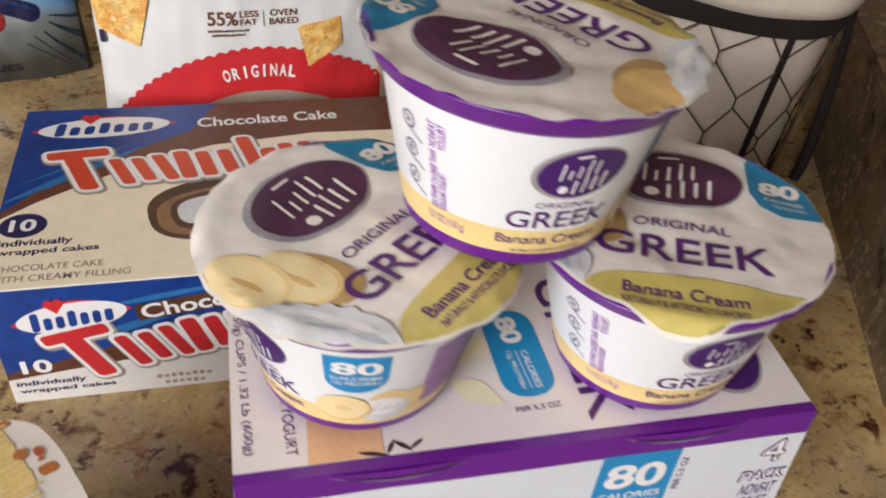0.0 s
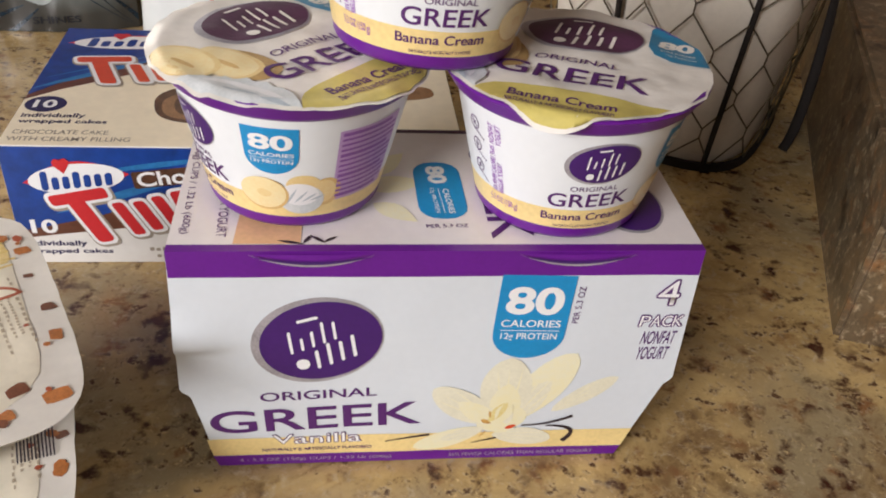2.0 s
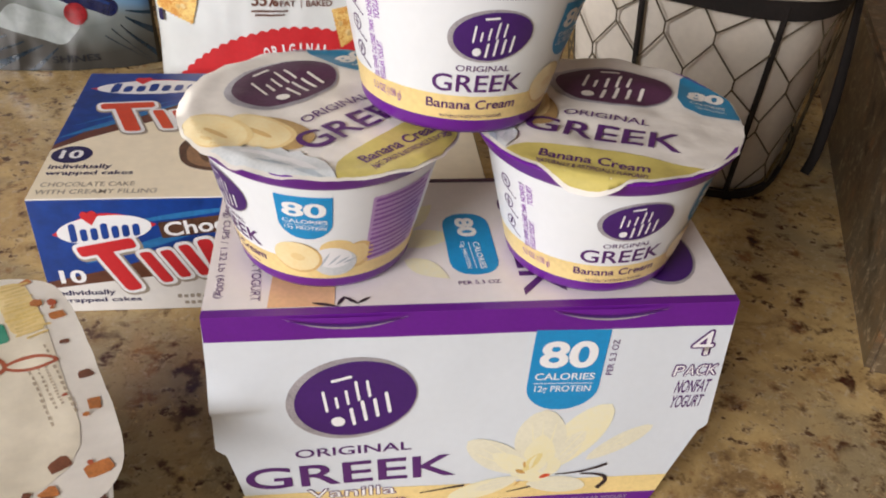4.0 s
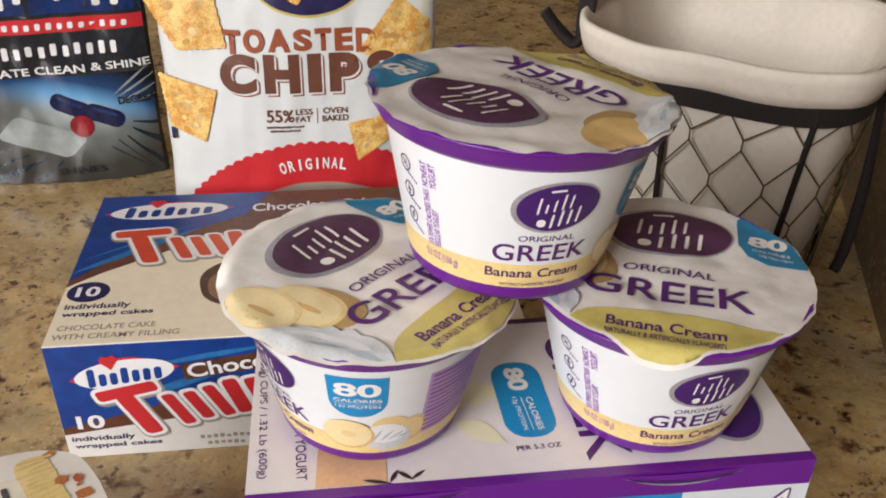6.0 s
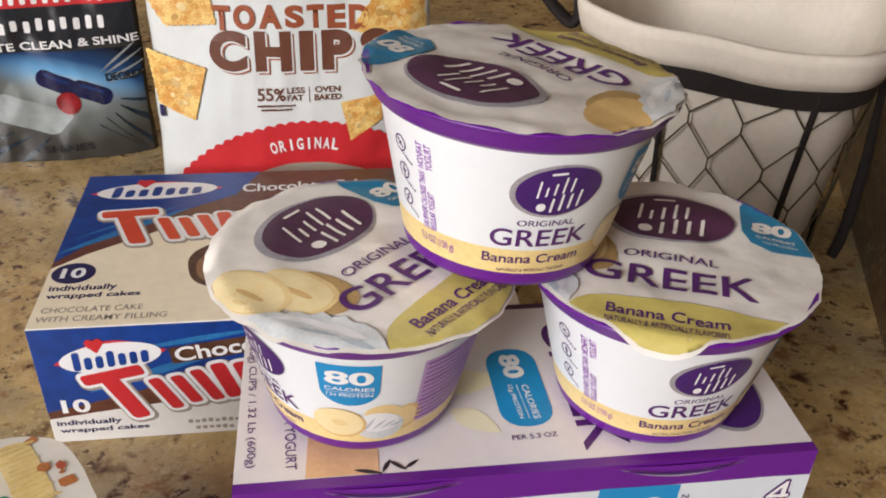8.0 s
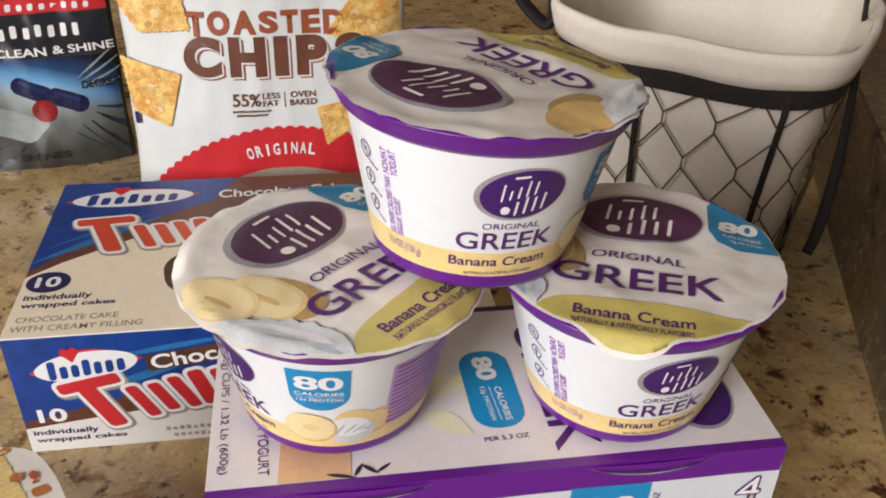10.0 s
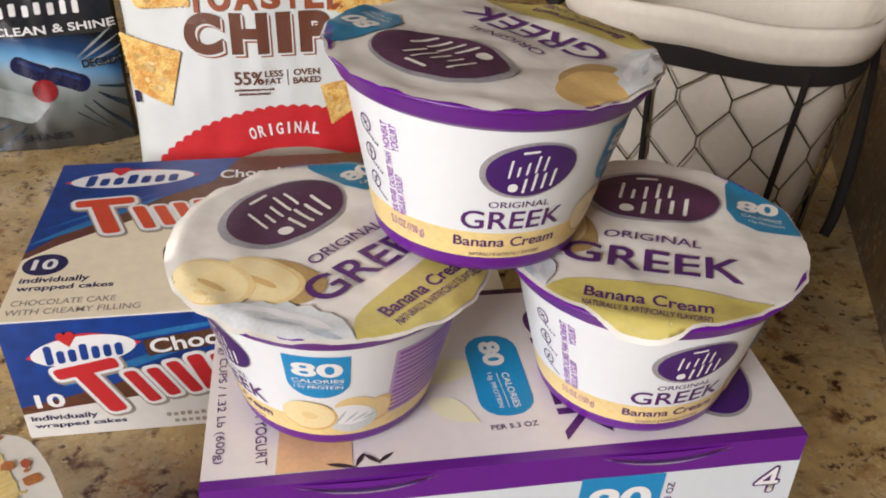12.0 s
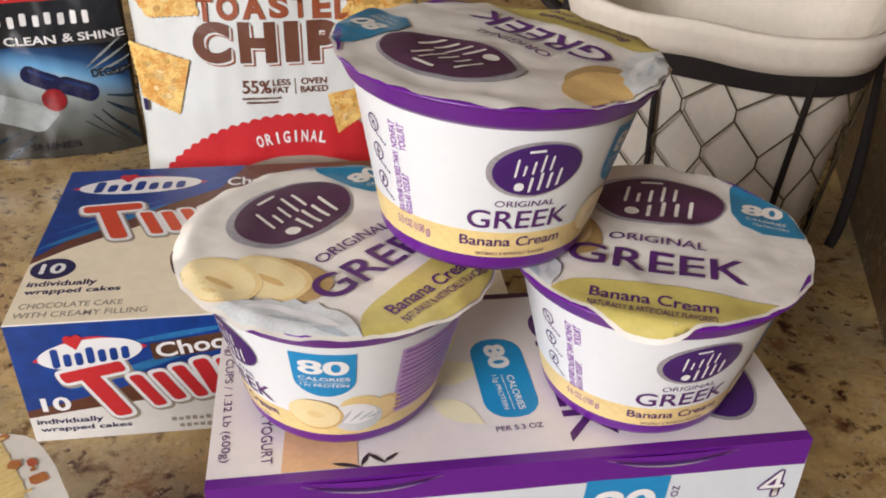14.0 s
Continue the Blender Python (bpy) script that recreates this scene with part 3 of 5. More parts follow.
write(b, "12g PROTEIN", -0.9, 32.0, 17, 2.2, -86, 0.005)
decal("pill_lettering", b, on_top, M_PRINT_WHITE, carton, 0.42)
b = flat()
write(b, "PER 5.3 OZ", 2.4, 15.2, 15.5, 2.2, 2, 0.006)
decal("serving_lettering", b, on_top, M_LETTER, carton, 0.3)
b = flat()
write(b, "GREEK", 25.0, 41.0, 68, 16.0, -89, 0.012)
decal("top_lettering", b, on_top, M_LETTER, carton, 0.3)
b = flat()
write(b, "(150g) CUPS / 1.32 Lb (600g)", -91.3, 42.0, 64, 3.4, -88, 0)
write(b, "REGULAR YOGURT", -78.0, 28.0, 40, 3.4, -88, 0)
decal("weight_lettering", b, on_top, M_LETTER, carton, 0.3)
b = flat()
poly(b, [(-73, 4.0), (-50, 4.0), (-49, 40), (-71, 42)])
decal("peach_strip", b, on_top, M_ORANGE, carton, 0.3)
b = flat()
leaf_shape(b, -58, 6.0, 10, 1.7, -14, 0.9)
leaf_shape(b, -49, 4.2, 6, 1.6, 62, 0.9)
leaf_shape(b, -46.6, 8.8, 7, 1.6, -40, 0.9)
leaf_shape(b, -42, 5.0, 6, 1.5, 36, 0.9)
decal("vanilla_curl", b, on_top, M_DARK, carton, 0.4)
for x, y, l, w, r, m_ in ((-28, 41, 26, 13, 10, M_PETAL), (-24, 30, 20, 10, -38, M_PETAL), (-26, 49, 24, 12, 50, M_PETAL)):
    b = flat()
    leaf_shape(b, x, y, l, w, r, 0.8)
    decal("petal", b, on_top, m_, carton, 0.28 + 0.03 * (r % 7) / 7)
b = flat()
ellipse(b, 73, 31, 14.5, 20.5, 0)
decal("top_badge_rim", b, on_top, M_SILVER, carton, 0.25)
b = flat()
ellipse(b, 73.4, 31, 13.2, 19.0, 0)
decal("top_badge", b, on_top, M_DEEP, carton, 0.37)

# ---- yogurt cups ----
CUP_H, BASE_R, WALL_R, WALL_H = 0.0526, 0.0293, 0.0386, 0.0441


def wall_r(z):
    """The cup's outer radius at the height z."""
    if z < 0.003:
        return BASE_R - 0.0016 * (1 - z / 0.003) ** 2
    if z <= WALL_H:
        return BASE_R + (WALL_R - BASE_R) * (z - 0.003) / (WALL_H - 0.003)
    return WALL_R + 0.0012 * min((z - WALL_H) / 0.0012, 1.0) + 0.0032 * min((z - WALL_H) / 0.0061, 1.0)


def strip(z0, z1, n):
    return [(wall_r(z0 + (z1 - z0) * k / n), z0 + (z1 - z0) * k / n) for k in range(n + 1)]


def yogurt_cup(m, logo_az, lid_turn, seed, label, foil_r, tab_drop=1.0, ragged=1.0, droop=0.16):
    """A filled cup with printed wall and a foil lid; logo_az: where the badge faces, lid_turn: the lid's turn."""
    cup = tagged(new("yogurt_cup"), label, "yogurt cup", "banana cream yogurt cups")
    cup.matrix_world = m @ Matrix.Scale(1.084, 4)
    part("base_band", lathe_bm([(0.0262, 0.0006)] + strip(0.0004, 0.0052, 5), cap_bottom=True), M_PURPLE, cup, "purple base band", True)
    part("cream_band", lathe_bm(strip(0.0052, 0.0135, 3)), M_CREAM, cup, "cream yellow printed band", True)
    part("cup_wall", lathe_bm(strip(0.0135, WALL_H, 8)), M_WHITE, cup, "glossy white printed wall", True)
    part("rim_band", lathe_bm(strip(WALL_H, 0.0502, 8)), M_PURPLE, cup, "purple rim band", True)
    part("rim_flange", lathe_bm([(wall_r(0.0502), 0.0502), (0.0430, 0.0501), (0.0436, 0.0505), (0.0436, 0.0509), (0.0432, 0.0512), (0.036, 0.0513)]), M_PURPLE, cup, "", True)

    def on_wall(x, y, h):
        a = radians(logo_az) + x / 35.3
        r = wall_r(y / 1000) + h / 1000
        return (r * math.cos(a), r * math.sin(a), y / 1000)

    brand_oval("cup", on_wall, cup, -2.6, 33.0, 11.2, 7.4, 6, 0.15, M_DEEP, 2.5)
    b = flat()
    write(b, "ORIGINAL", -3.6, 22.9, 16.4, 1.9, 1, 0.0)
    write(b, "GREEK", -4.2, 17.9, 29.0, 5.8, 1, 0.010)
    write(b, "Banana Cream", -5.0, 10.7, 31.0, 3.2, 1, 0.012)
    write(b, "NATURALLY & ARTIFICIALLY FLAVORED", -4.5, 6.6, 22.0, 1.1, 1, 0.0)
    decal("wall_lettering", b, on_wall, M_LETTER, cup, 0.2, fine=2.5)
    calorie_badge(on_wall, cup, 27.5, 32.4, 16.5, 17.8, 0.2, M_BLUE, 0, 2.5)
    b = flat()
    write(b, "NONFAT", -39.6, 36.0, 7.6, 2.3, 90, 0.016)
    write(b, "YOGURT", -36.8, 36.0, 7.6, 2.3, 90, 0.016)
    write(b, "35% FEWER CALORIES THAN", -39.6, 22.2, 18.0, 2.3, 90, 0.016)
    write(b, "REGULAR YOGURT", -36.8, 19.4, 12.0, 2.3, 90, 0.016)
    write(b, "5.3 OZ (150 g)", -36.0, 9.8, 12.4, 3.4, -1, 0.0)
    decal("weight_lettering", b, on_wall, M_MAUVE, cup, 0.2, fine=2.5)
    # three ringed symbols with a slanted note after each
    for k in range(3):
        b = flat()
        cy = 36.3 - 8.2 * k
        for i in range(24):
            a0, a1 = 2 * math.pi * i / 24, 2 * math.pi * (i + 1) / 24
            poly(b, [(-47.5 + r * math.cos(a), cy + 1.05 * r * math.sin(a)) for r, a in ((2.35, a0), (2.35, a1), (1.95, a1), (1.95, a0))])
        bmesh.ops.remove_doubles(b, verts=b.verts[:], dist=0.001)
        rrect(b, -47.5, cy, 0.4, 3.4, 0.1, (38, 0, -30)[k])
        rrect(b, -47.5, cy, 0.4, 1.8, 0.1, (-52, 90, 60)[k])
        decal("symbol", b, on_wall, M_LETTER, cup, 0.2, fine=2.5)
        b = flat()
        bars(b, -45.4, cy - 3.6, 5.6, 0.8, 6, -28, 0, 0.6, k + 3, 0.3)
        decal("symbol_note", b, on_wall, M_LETTER, cup, 0.2, fine=2.5)
    # printed fruit under the calorie tab
    for x, y, rx, ry, m_, lift in ((45.0, 15.6, 5.4, 5.8, M_BANANA_SHADE, 0.16), (44.2, 15.8, 4.4, 4.8, M_BANANA, 0.18), (37.5, 18.6, 6.0, 4.6, M_BANANA, 0.2), (36.5, 13.0, 8.0, 6.2, M_WHIP, 0.25), (36.0, 15.2, 6.6, 4.6, M_PRINT_WHITE, 0.3), (24.0, 14.8, 8.4, 6.8, M_BANANA_SHADE, 0.36), (23.6, 15.2, 7.9, 6.3, M_BANANA_FLESH, 0.42), (24.0, 15.2, 2.6, 1.6, M_BANANA, 0.48)):
        b = flat()
        ellipse(b, x, y, rx, ry, -6)
        decal("fruit_print", b, on_wall, m_, cup, lift, fine=2.5)
    for k in range(4):
        b = flat()
        leaf_shape(b, 31.5 + 2.6 * k, 11.0 + 0.5 * k, 7.6 - 0.6 * k, 0.9, 62 - 14 * k, 1.0, 8)
        decal("cream_ridge", b, on_wall, M_WHIP_SHADE, cup, 0.34, fine=2.5)
    b = flat()
    rrect(b, 59.5, 25.2, 24, 28, 0.5)
    decal("facts_panel", b, on_wall, M_FACTS_GROUND, cup, 0.15, fine=2.5)
    for k in range(13):
        wide = 22 - 3.0 * ((k * 7 + seed) % 4 == 1)
        b = flat()
        rrect(b, 59.5 + (wide - 22) / 2, 37.6 - 2.05 * k, wide, 0.9 if k % 4 else 1.3, 0.2)
        decal("facts_line", b, on_wall, M_FACTS, cup, 0.25, fine=3.0)

    # the foil lid, wrinkled, with a ragged rim and a pull tab
    rnd = Vector((seed * 7.3, seed * 3.1, 0))

    def edge(a):
        tab = math.exp(-(((a + math.pi / 2 + math.pi) % (2 * math.pi) - math.pi) / 0.26) ** 4)
        wob = noise.noise(Vector((math.cos(a) * 2.2, math.sin(a) * 2.2, 0)) + rnd) * 0.0011 + noise.noise(Vector((math.cos(a) * 9, math.sin(a) * 9, 3)) + rnd) * 0.0006 * ragged + noise.noise(Vector((math.cos(a) * 22, math.sin(a) * 22, 8)) + rnd) * 0.0003 * ragged
        return foil_r + wob + 0.0038 * tab * (0.35 + 0.65 * tab_drop)

    def foil(x, y):
        r = math.hypot(x, y)
        p = Vector((x * 60, y * 60, 0)) + rnd
        z = CUP_H - 0.0004 + (0.0010 if seed == 3 else 0.00055) * noise.noise(p) + 0.00024 * noise.noise(p * 2.6) + 0.0003 * math.sin(r * 300)
        if r > 0.0412:
            d = r - 0.0412
            a = math.atan2(y, x)
            tab = tab_drop * math.exp(-(((a + math.pi / 2 + math.pi) % (2 * math.pi) - math.pi) / 0.30) ** 4)
            curl = droop + 0.34 * ragged * noise.noise(Vector((math.cos(a) * 5, math.sin(a) * 5, 5)) + rnd)
            z -= d * max(curl, -0.1) + tab * max(d - 0.0012, 0) * 1.7
        return z

    lid = new("lid")
    lid.parent = cup
    lid.matrix_basis = pose(0, 0, 0, 0, 0, lid_turn)
    n = 120

    def lid_point(i, j):
        a = 2 * math.pi * i / n
        r = edge(a) * j / 26
        x, y = r * math.cos(a), r * math.sin(a)
        return (x, y, foil(x, y))
    bm = grid_bm(lid_point, n, 27, True)
    bmesh.ops.remove_doubles(bm, verts=bm.verts[:], dist=1e-6)
    part("foil", bm, M_FOIL, lid, "wrinkled pale foil", True)

    def on_lid(x, y, h):
        x, y = x / 1000, y / 1000
        r = math.hypot(x, y)
        lim = edge(math.atan2(y, x)) * 0.982
        if r > lim:
            x, y = x * lim / r, y * lim / r
        return (x, y, foil(x, y) + h / 1000)

    def rim_run(a0, a1, k=24):
        return [(edge(radians(a)) * 1000 * math.cos(radians(a)), edge(radians(a)) * 1000 * math.sin(radians(a))) for a in (a0 + (a1 - a0) * i / k for i in range(k + 1))]

    b = flat()
    poly(b, rim_run(-127, -39) + [(31, -28.0), (20, -26.8), (8, -26.2), (-7.5, -27.2), (-17, -28.2), (-21, -29.4), (-24, -31.8)])
    decal("yellow_field", b, on_lid, M_YELLOW, lid, 0.34, fine=2.2)
    b = flat()
    poly(b, rim_run(-40, -12, 10) + [(40.5, -12), (36, -25)])
    decal("purple_edge", b, on_lid, M_PURPLE, lid, 0.4, fine=2.0)
    b = flat()
    poly(b, rim_run(40, 66, 10) + [(18.0, 38.5), (33.0, 27.0)])
    decal("purple_edge", b, on_lid, M_PURPLE, lid, 0.4, fine=2.0)
    b = flat()
    poly(b, rim_run(10, 57, 14) + [(21.5, 33), (21.5, 17), (24, 10.5), (30, 7)])
    decal("calorie_corner", b, on_lid, M_BLUE_LID, lid, 0.4, fine=2.0)
    b = flat()
    write(b, "80", 30.5, 20.0, 12.0, 7.0, -4, 0.045)
    write(b, "CALORIES", 31.3, 14.0, 11.5, 1.6, -4, 0.006)
    write(b, "12g PROTEIN", 32.6, 11.0, 10.0, 1.5, -4, 0.0)
    decal("calorie_lettering", b, on_lid, M_FOIL, lid, 0.55, fine=2.0)
    brand_oval("lid", on_lid, lid, -0.4, 19.0, 19.6, 13.6, 5, 0.34, M_PLUM, 1.8, M_FOIL)
    b = flat()
    write(b, "ORIGINAL", 0.6, -4.6, 27.2, 3.7, 0, 0.004)
    write(b, "GREEK", 0.8, -15.8, 48.2, 10.8, 0, 0.010)
    write(b, "Banana Cream", 0.6, -33.6, 32.6, 4.4, 0, 0.014)
    write(b, "NATURALLY & ARTIFICIALLY FLAVORED", 0.4, -38.7, 32.4, 2.7, 0, 0.006)
    decal("lid_lettering", b, on_lid, M_LETTER, lid, 0.55, fine=1.8)
    # printed banana slices and cream along the rim
    old = seed == 3
    for k, (x, y) in enumerate(((-36.0, 2.0),) if old else ((-26.5, -1.5), (-36.0, 7.0))):
        for name, dx, dy, rx, ry, m_, up in (("banana_rind", 3.6, -4.6, 11.2, 8.0, M_BANANA_RIND, 0.36), ("banana_slice", 0.0, 0.0, 11.8, 8.2, M_BANANA_SHADE if old else M_BANANA, 0.39),
                                             ("banana_flesh", -0.7, 0.6, 11.0, 7.3, M_BANANA_SHADE if old else M_BANANA_FLESH, 0.42), ("banana_core", -1.0, -1.0, 4.6, 1.0, M_BANANA_SHADE, 0.45)):
            if k == 1 and name == "banana_rind":
                continue
            b = flat()
            ellipse(b, x + dx, y + dy, rx, ry, 100, power=2.3)
            decal(name, b, on_lid, m_, lid, up + 0.12 * k, fine=2.0)
    b = flat()
    poly(b, rim_run(-180, -127, 16) + [(-25.8, -33), (-24.0, -28), (-24.2, -24), (-25.8, -21.6), (-25.6, -18.6), (-28.2, -16.4), (-28.4, -13.2), (-31.6, -11.6), (-32.6, -8.4), (-35.6, -7.2), (-37.2, -4.0), (-39.6, -2.8)])
    decal("cream_print", b, on_lid, M_WHIP, lid, 0.68, fine=2.0)
    for k, (x, y, l, w, r) in enumerate(((-39, -6, 12, 2.4, -52), (-35, -11.5, 13, 2.6, -64), (-31, -17, 13, 3.0, -78), (-38, -13, 12, 1.6, -60), (-33, -24, 10, 2.0, -66))):
        b = flat()
        leaf_shape(b, x, y, l, w, r, 1.0, 12)
        decal("cream_fold", b, on_lid, (M_PRINT_WHITE, M_PRINT_WHITE, M_PRINT_WHITE, M_WHIP_SHADE, M_WHIP_SHADE)[k], lid, 0.74 + 0.01 * k, fine=2.0)
    return cup


yogurt_cup(pose(-0.0530, 0.0440, CH + 0.0012, 0.6, 1.2, 0), -144, 42, 1, "small white and purple yogurt cup, foil lid, on the carton", 0.0449, 0.0, 1.0, 0.42)
yogurt_cup(pose(0.0470, 0.0372, CH + 0.0006, 0, -0.8, 0), -80, -21.6, 2, "small white and purple yogurt cup with a drooping yellow tab", 0.0434, 0.62)
yogurt_cup(pose(-0.0072, 0.0497, 0.1664, -2.4, 3.2, 0), -79.0, 124, 3, "small white and purple yogurt cup stacked on two others", 0.0444, 0.2, 1.4)

# ---- the snack cake box ----
BX0, BX1, BY0, BY1, BH = -0.1985, 0.027, 0.139, 0.283, 0.070
cakes = tagged(new("snack_cake_box"), "blue and cream cardboard box of chocolate snack cakes", "box")
part("box_body", box_bm(BX0, BX1, BY0, BY1, 0.0, BH, 0.0007, 1), M_BOX_WHITE, cakes)


def box_top(x, y, h):
    x, y = min(max(1.07 * x - 6.5, BX0 * 1000 + 0.4), BX1 * 1000 - 0.4), min(max(1.028 * y + 1.2, BY0 * 1000 + 0.4), BY1 * 1000 - 0.4)
    return (x / 1000, y / 1000, BH + h / 1000)


def box_front(x, y, h):
    x, y = min(max(1.07 * x - 6.5, BX0 * 1000 + 0.4), BX1 * 1000 - 0.4), min(max(1.10 * y - 6.2, 0.6), BH * 1000 - 0.4)
    return (x / 1000, BY0 - h / 1000, y / 1000)


XL, XR, YF, YB, ZT = -190.0, 40.0, 130.0, 280.0, 75.0
b = flat()
poly(b, [(XL, YF), (XR, YF), (XR, YB), (XL, YB)])
decal("cream_panel", b, box_top, M_BOX_CREAM, cakes, 0.08)
b = flat()
poly(b, [(XL, 181), (-165, 193), (-145, 206), (-120, 222), (-90, 233), (-40, 240), (XR, 238), (XR, YB), (XL, YB)])
decal("brown_field", b, box_top, M_BROWN, cakes, 0.15)
b = flat()
poly(b, [(XL, 186), (-165, 203), (-148, 215), (-125, 232), (-100, 248), (-88, YB), (XL, YB)])
decal("blue_field", b, box_top, M_BOX_BLUE, cakes, 0.2)
b = flat()
leaf_shape(b, -181, 192, 74, 5.5, 36, 1.0)
leaf_shape(b, -176, 206, 60, 2.0, 33, 1.0)
decal("streak", b, box_top, M_BOX_SKY, cakes, 0.26)


def crest(lay, parent, cx, cy, w, h, rot, lift):
    """A white oval with pointed red ends, blue strokes and a red heart."""
    b = flat()
    leaf_shape(b, *turn(-w / 2, 0, cx, cy, rot), w, h, rot, 1.0, 24)
    decal("crest_edge", b, lay, M_RED, parent, lift)
    b = flat()
    ellipse(b, cx, cy, w * 0.45, h * 0.43, rot)
    decal("crest_oval", b, lay, M_PRINT_WHITE, parent, lift + 0.1)
    pieces("crest_stroke", row(cx, cy, w * 0.70, (1.0, 0.66, 0.66, 0.86, 0.66, 0.66, 0.66), 0.66, rot, 0.12, h * 0.56), lay, M_BOX_BLUE, parent, lift + 0.2)
    b = flat()
    hx, hy = turn(-w * 0.10, h * 0.42, cx, cy, rot)
    k = h * 0.22
    poly(b, [turn(x * k, y * k, hx, hy, rot) for x, y in ((0, -1.1), (0.9, 0), (1.0, 0.5), (0.6, 0.9), (0.2, 0.8), (0, 0.5), (-0.2, 0.8), (-0.6, 0.9), (-1.0, 0.5), (-0.9, 0))])
    decal("heart", b, lay, M_RED, parent, lift + 0.3)


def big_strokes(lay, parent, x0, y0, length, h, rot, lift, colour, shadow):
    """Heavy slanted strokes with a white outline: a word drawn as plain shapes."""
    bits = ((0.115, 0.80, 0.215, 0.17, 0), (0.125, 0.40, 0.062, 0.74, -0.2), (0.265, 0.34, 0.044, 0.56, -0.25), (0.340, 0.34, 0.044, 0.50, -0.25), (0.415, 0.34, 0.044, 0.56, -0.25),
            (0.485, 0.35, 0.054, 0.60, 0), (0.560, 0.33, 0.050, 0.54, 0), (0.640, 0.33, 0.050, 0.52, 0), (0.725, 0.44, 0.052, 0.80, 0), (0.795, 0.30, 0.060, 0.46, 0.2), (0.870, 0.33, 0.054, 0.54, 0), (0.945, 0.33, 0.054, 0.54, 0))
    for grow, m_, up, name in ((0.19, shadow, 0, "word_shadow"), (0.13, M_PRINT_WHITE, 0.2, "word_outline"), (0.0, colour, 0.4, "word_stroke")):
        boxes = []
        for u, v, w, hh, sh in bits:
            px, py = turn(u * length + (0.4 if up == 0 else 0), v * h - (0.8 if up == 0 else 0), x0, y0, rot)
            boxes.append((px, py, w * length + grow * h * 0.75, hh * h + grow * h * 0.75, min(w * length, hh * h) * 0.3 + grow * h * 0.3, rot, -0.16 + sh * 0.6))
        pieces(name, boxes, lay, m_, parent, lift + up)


crest(box_top, cakes, -141, 254.5, 68, 21, 3, 0.3)
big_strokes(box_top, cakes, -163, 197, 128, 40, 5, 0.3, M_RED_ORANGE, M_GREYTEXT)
b = flat()
write(b, "Chocolate Cake", -62, 256, 70, 9, 2, 0.02)
decal("cake_lettering", b, box_top, M_PRINT_WHITE, cakes, 0.3)
b = flat()
ellipse(b, -168, 176.3, 9.6, 8.6)
decal("count_disc", b, box_top, M_NAVY, cakes, 0.2)
b = flat()
write(b, "10", -168, 176.3, 10.8, 8.4, 0, 0.03)
decal("count_lettering", b, box_top, M_PRINT_WHITE, cakes, 0.32)
b = flat()
write(b, "individually", -161.5, 163.6, 29, 5.6, 0, 0.02)
write(b, "wrapped cakes", -156.0, 157.5, 40, 5.0, 0, 0.02)
decal("count_note", b, box_top, M_NAVY, cakes, 0.2)
b = flat()
write(b, "CHOCOLATE CAKE", -154.5, 147.2, 42, 4.0, 0, 0.006)
decal("filling_note", b, box_top, M_GREYTEXT, cakes, 0.2)
b = flat()
write(b, "WITH CREAMY FILLING", -149.5, 140.5, 54, 4.0, 0, 0.006)
decal("filling_note", b, box_top, M_GREYTEXT, cakes, 0.2)
for x, y, rx, ry, m_, lift in ((-72, 184, 46, 24, M_CAKE, 0.2), (-76, 181, 38, 18, M_CAKE_LIGHT, 0.26), (-86, 180, 22, 14, M_CAKE, 0.32), (-88, 180, 17, 10.5, M_WHIP, 0.38), (8, 196, 14, 8, M_CAKE_LIGHT, 0.2)):
    b = flat()
    ellipse(b, x, y, rx, ry, 10, power=2.8)
    decal("cake_picture", b, box_top, m_, cakes, lift)
# the front panel
b = flat()
poly(b, [(XL, 20), (XL, ZT), (XR, ZT), (XR, 46), (-60, 37), (-120, 27), (-160, 22.5)])
decal("front_brown_field", b, box_front, M_BROWN, cakes, 0.1)
b = flat()
poly(b, [(XL, 24), (XL, ZT), (XR, ZT), (XR, 64), (-70, 54), (-110, 43), (-140, 33), (-165, 27)])
decal("front_blue_field", b, box_front, M_BOX_BLUE, cakes, 0.16)
b = flat()
leaf_shape(b, -160, 34, 70, 4.5, 18, 1.0)
leaf_shape(b, -140, 56, 60, 3.0, 8, 1.0)
decal("front_streak", b, box_front, M_BOX_SKY, cakes, 0.2)
crest(box_front, cakes, -147.5, 53.0, 48, 17.5, 6, 0.3)
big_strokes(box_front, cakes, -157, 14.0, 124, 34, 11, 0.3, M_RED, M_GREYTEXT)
b = flat()
rrect(b, -77, 57.5, 92, 8.8, 1, 7)
decal("cake_plate", b, box_front, M_CAKE, cakes, 0.24)
b = flat()
write(b, "Chocolate Cake", -78, 57.4, 86, 7.6, 7, 0.02)
decal("front_lettering", b, box_front, M_PRINT_WHITE, cakes, 0.3)
b = flat()
write(b, "10", -166.5, 27.0, 12.2, 7.6, 0, 0.03)
decal("front_lettering", b, box_front, M_PRINT_WHITE, cakes, 0.3)
b = flat()
write(b, "individually", -162.5, 17.0, 28, 3.8, 0, 0.02)
write(b, "wrapped cakes", -156.5, 12.6, 39, 3.4, 0, 0.02)
decal("front_note", b, box_front, M_NAVY, cakes, 0.2)
b = flat()
bars(b, -108, 14.0, 24, 2.4, 8, 0, 0, 0.7, 4)
bars(b, -108, 9.8, 18, 2.4, 6, 0, 0, 0.7, 5)
decal("front_small_print", b, box_front, M_GREYTEXT, cakes, 0.2)


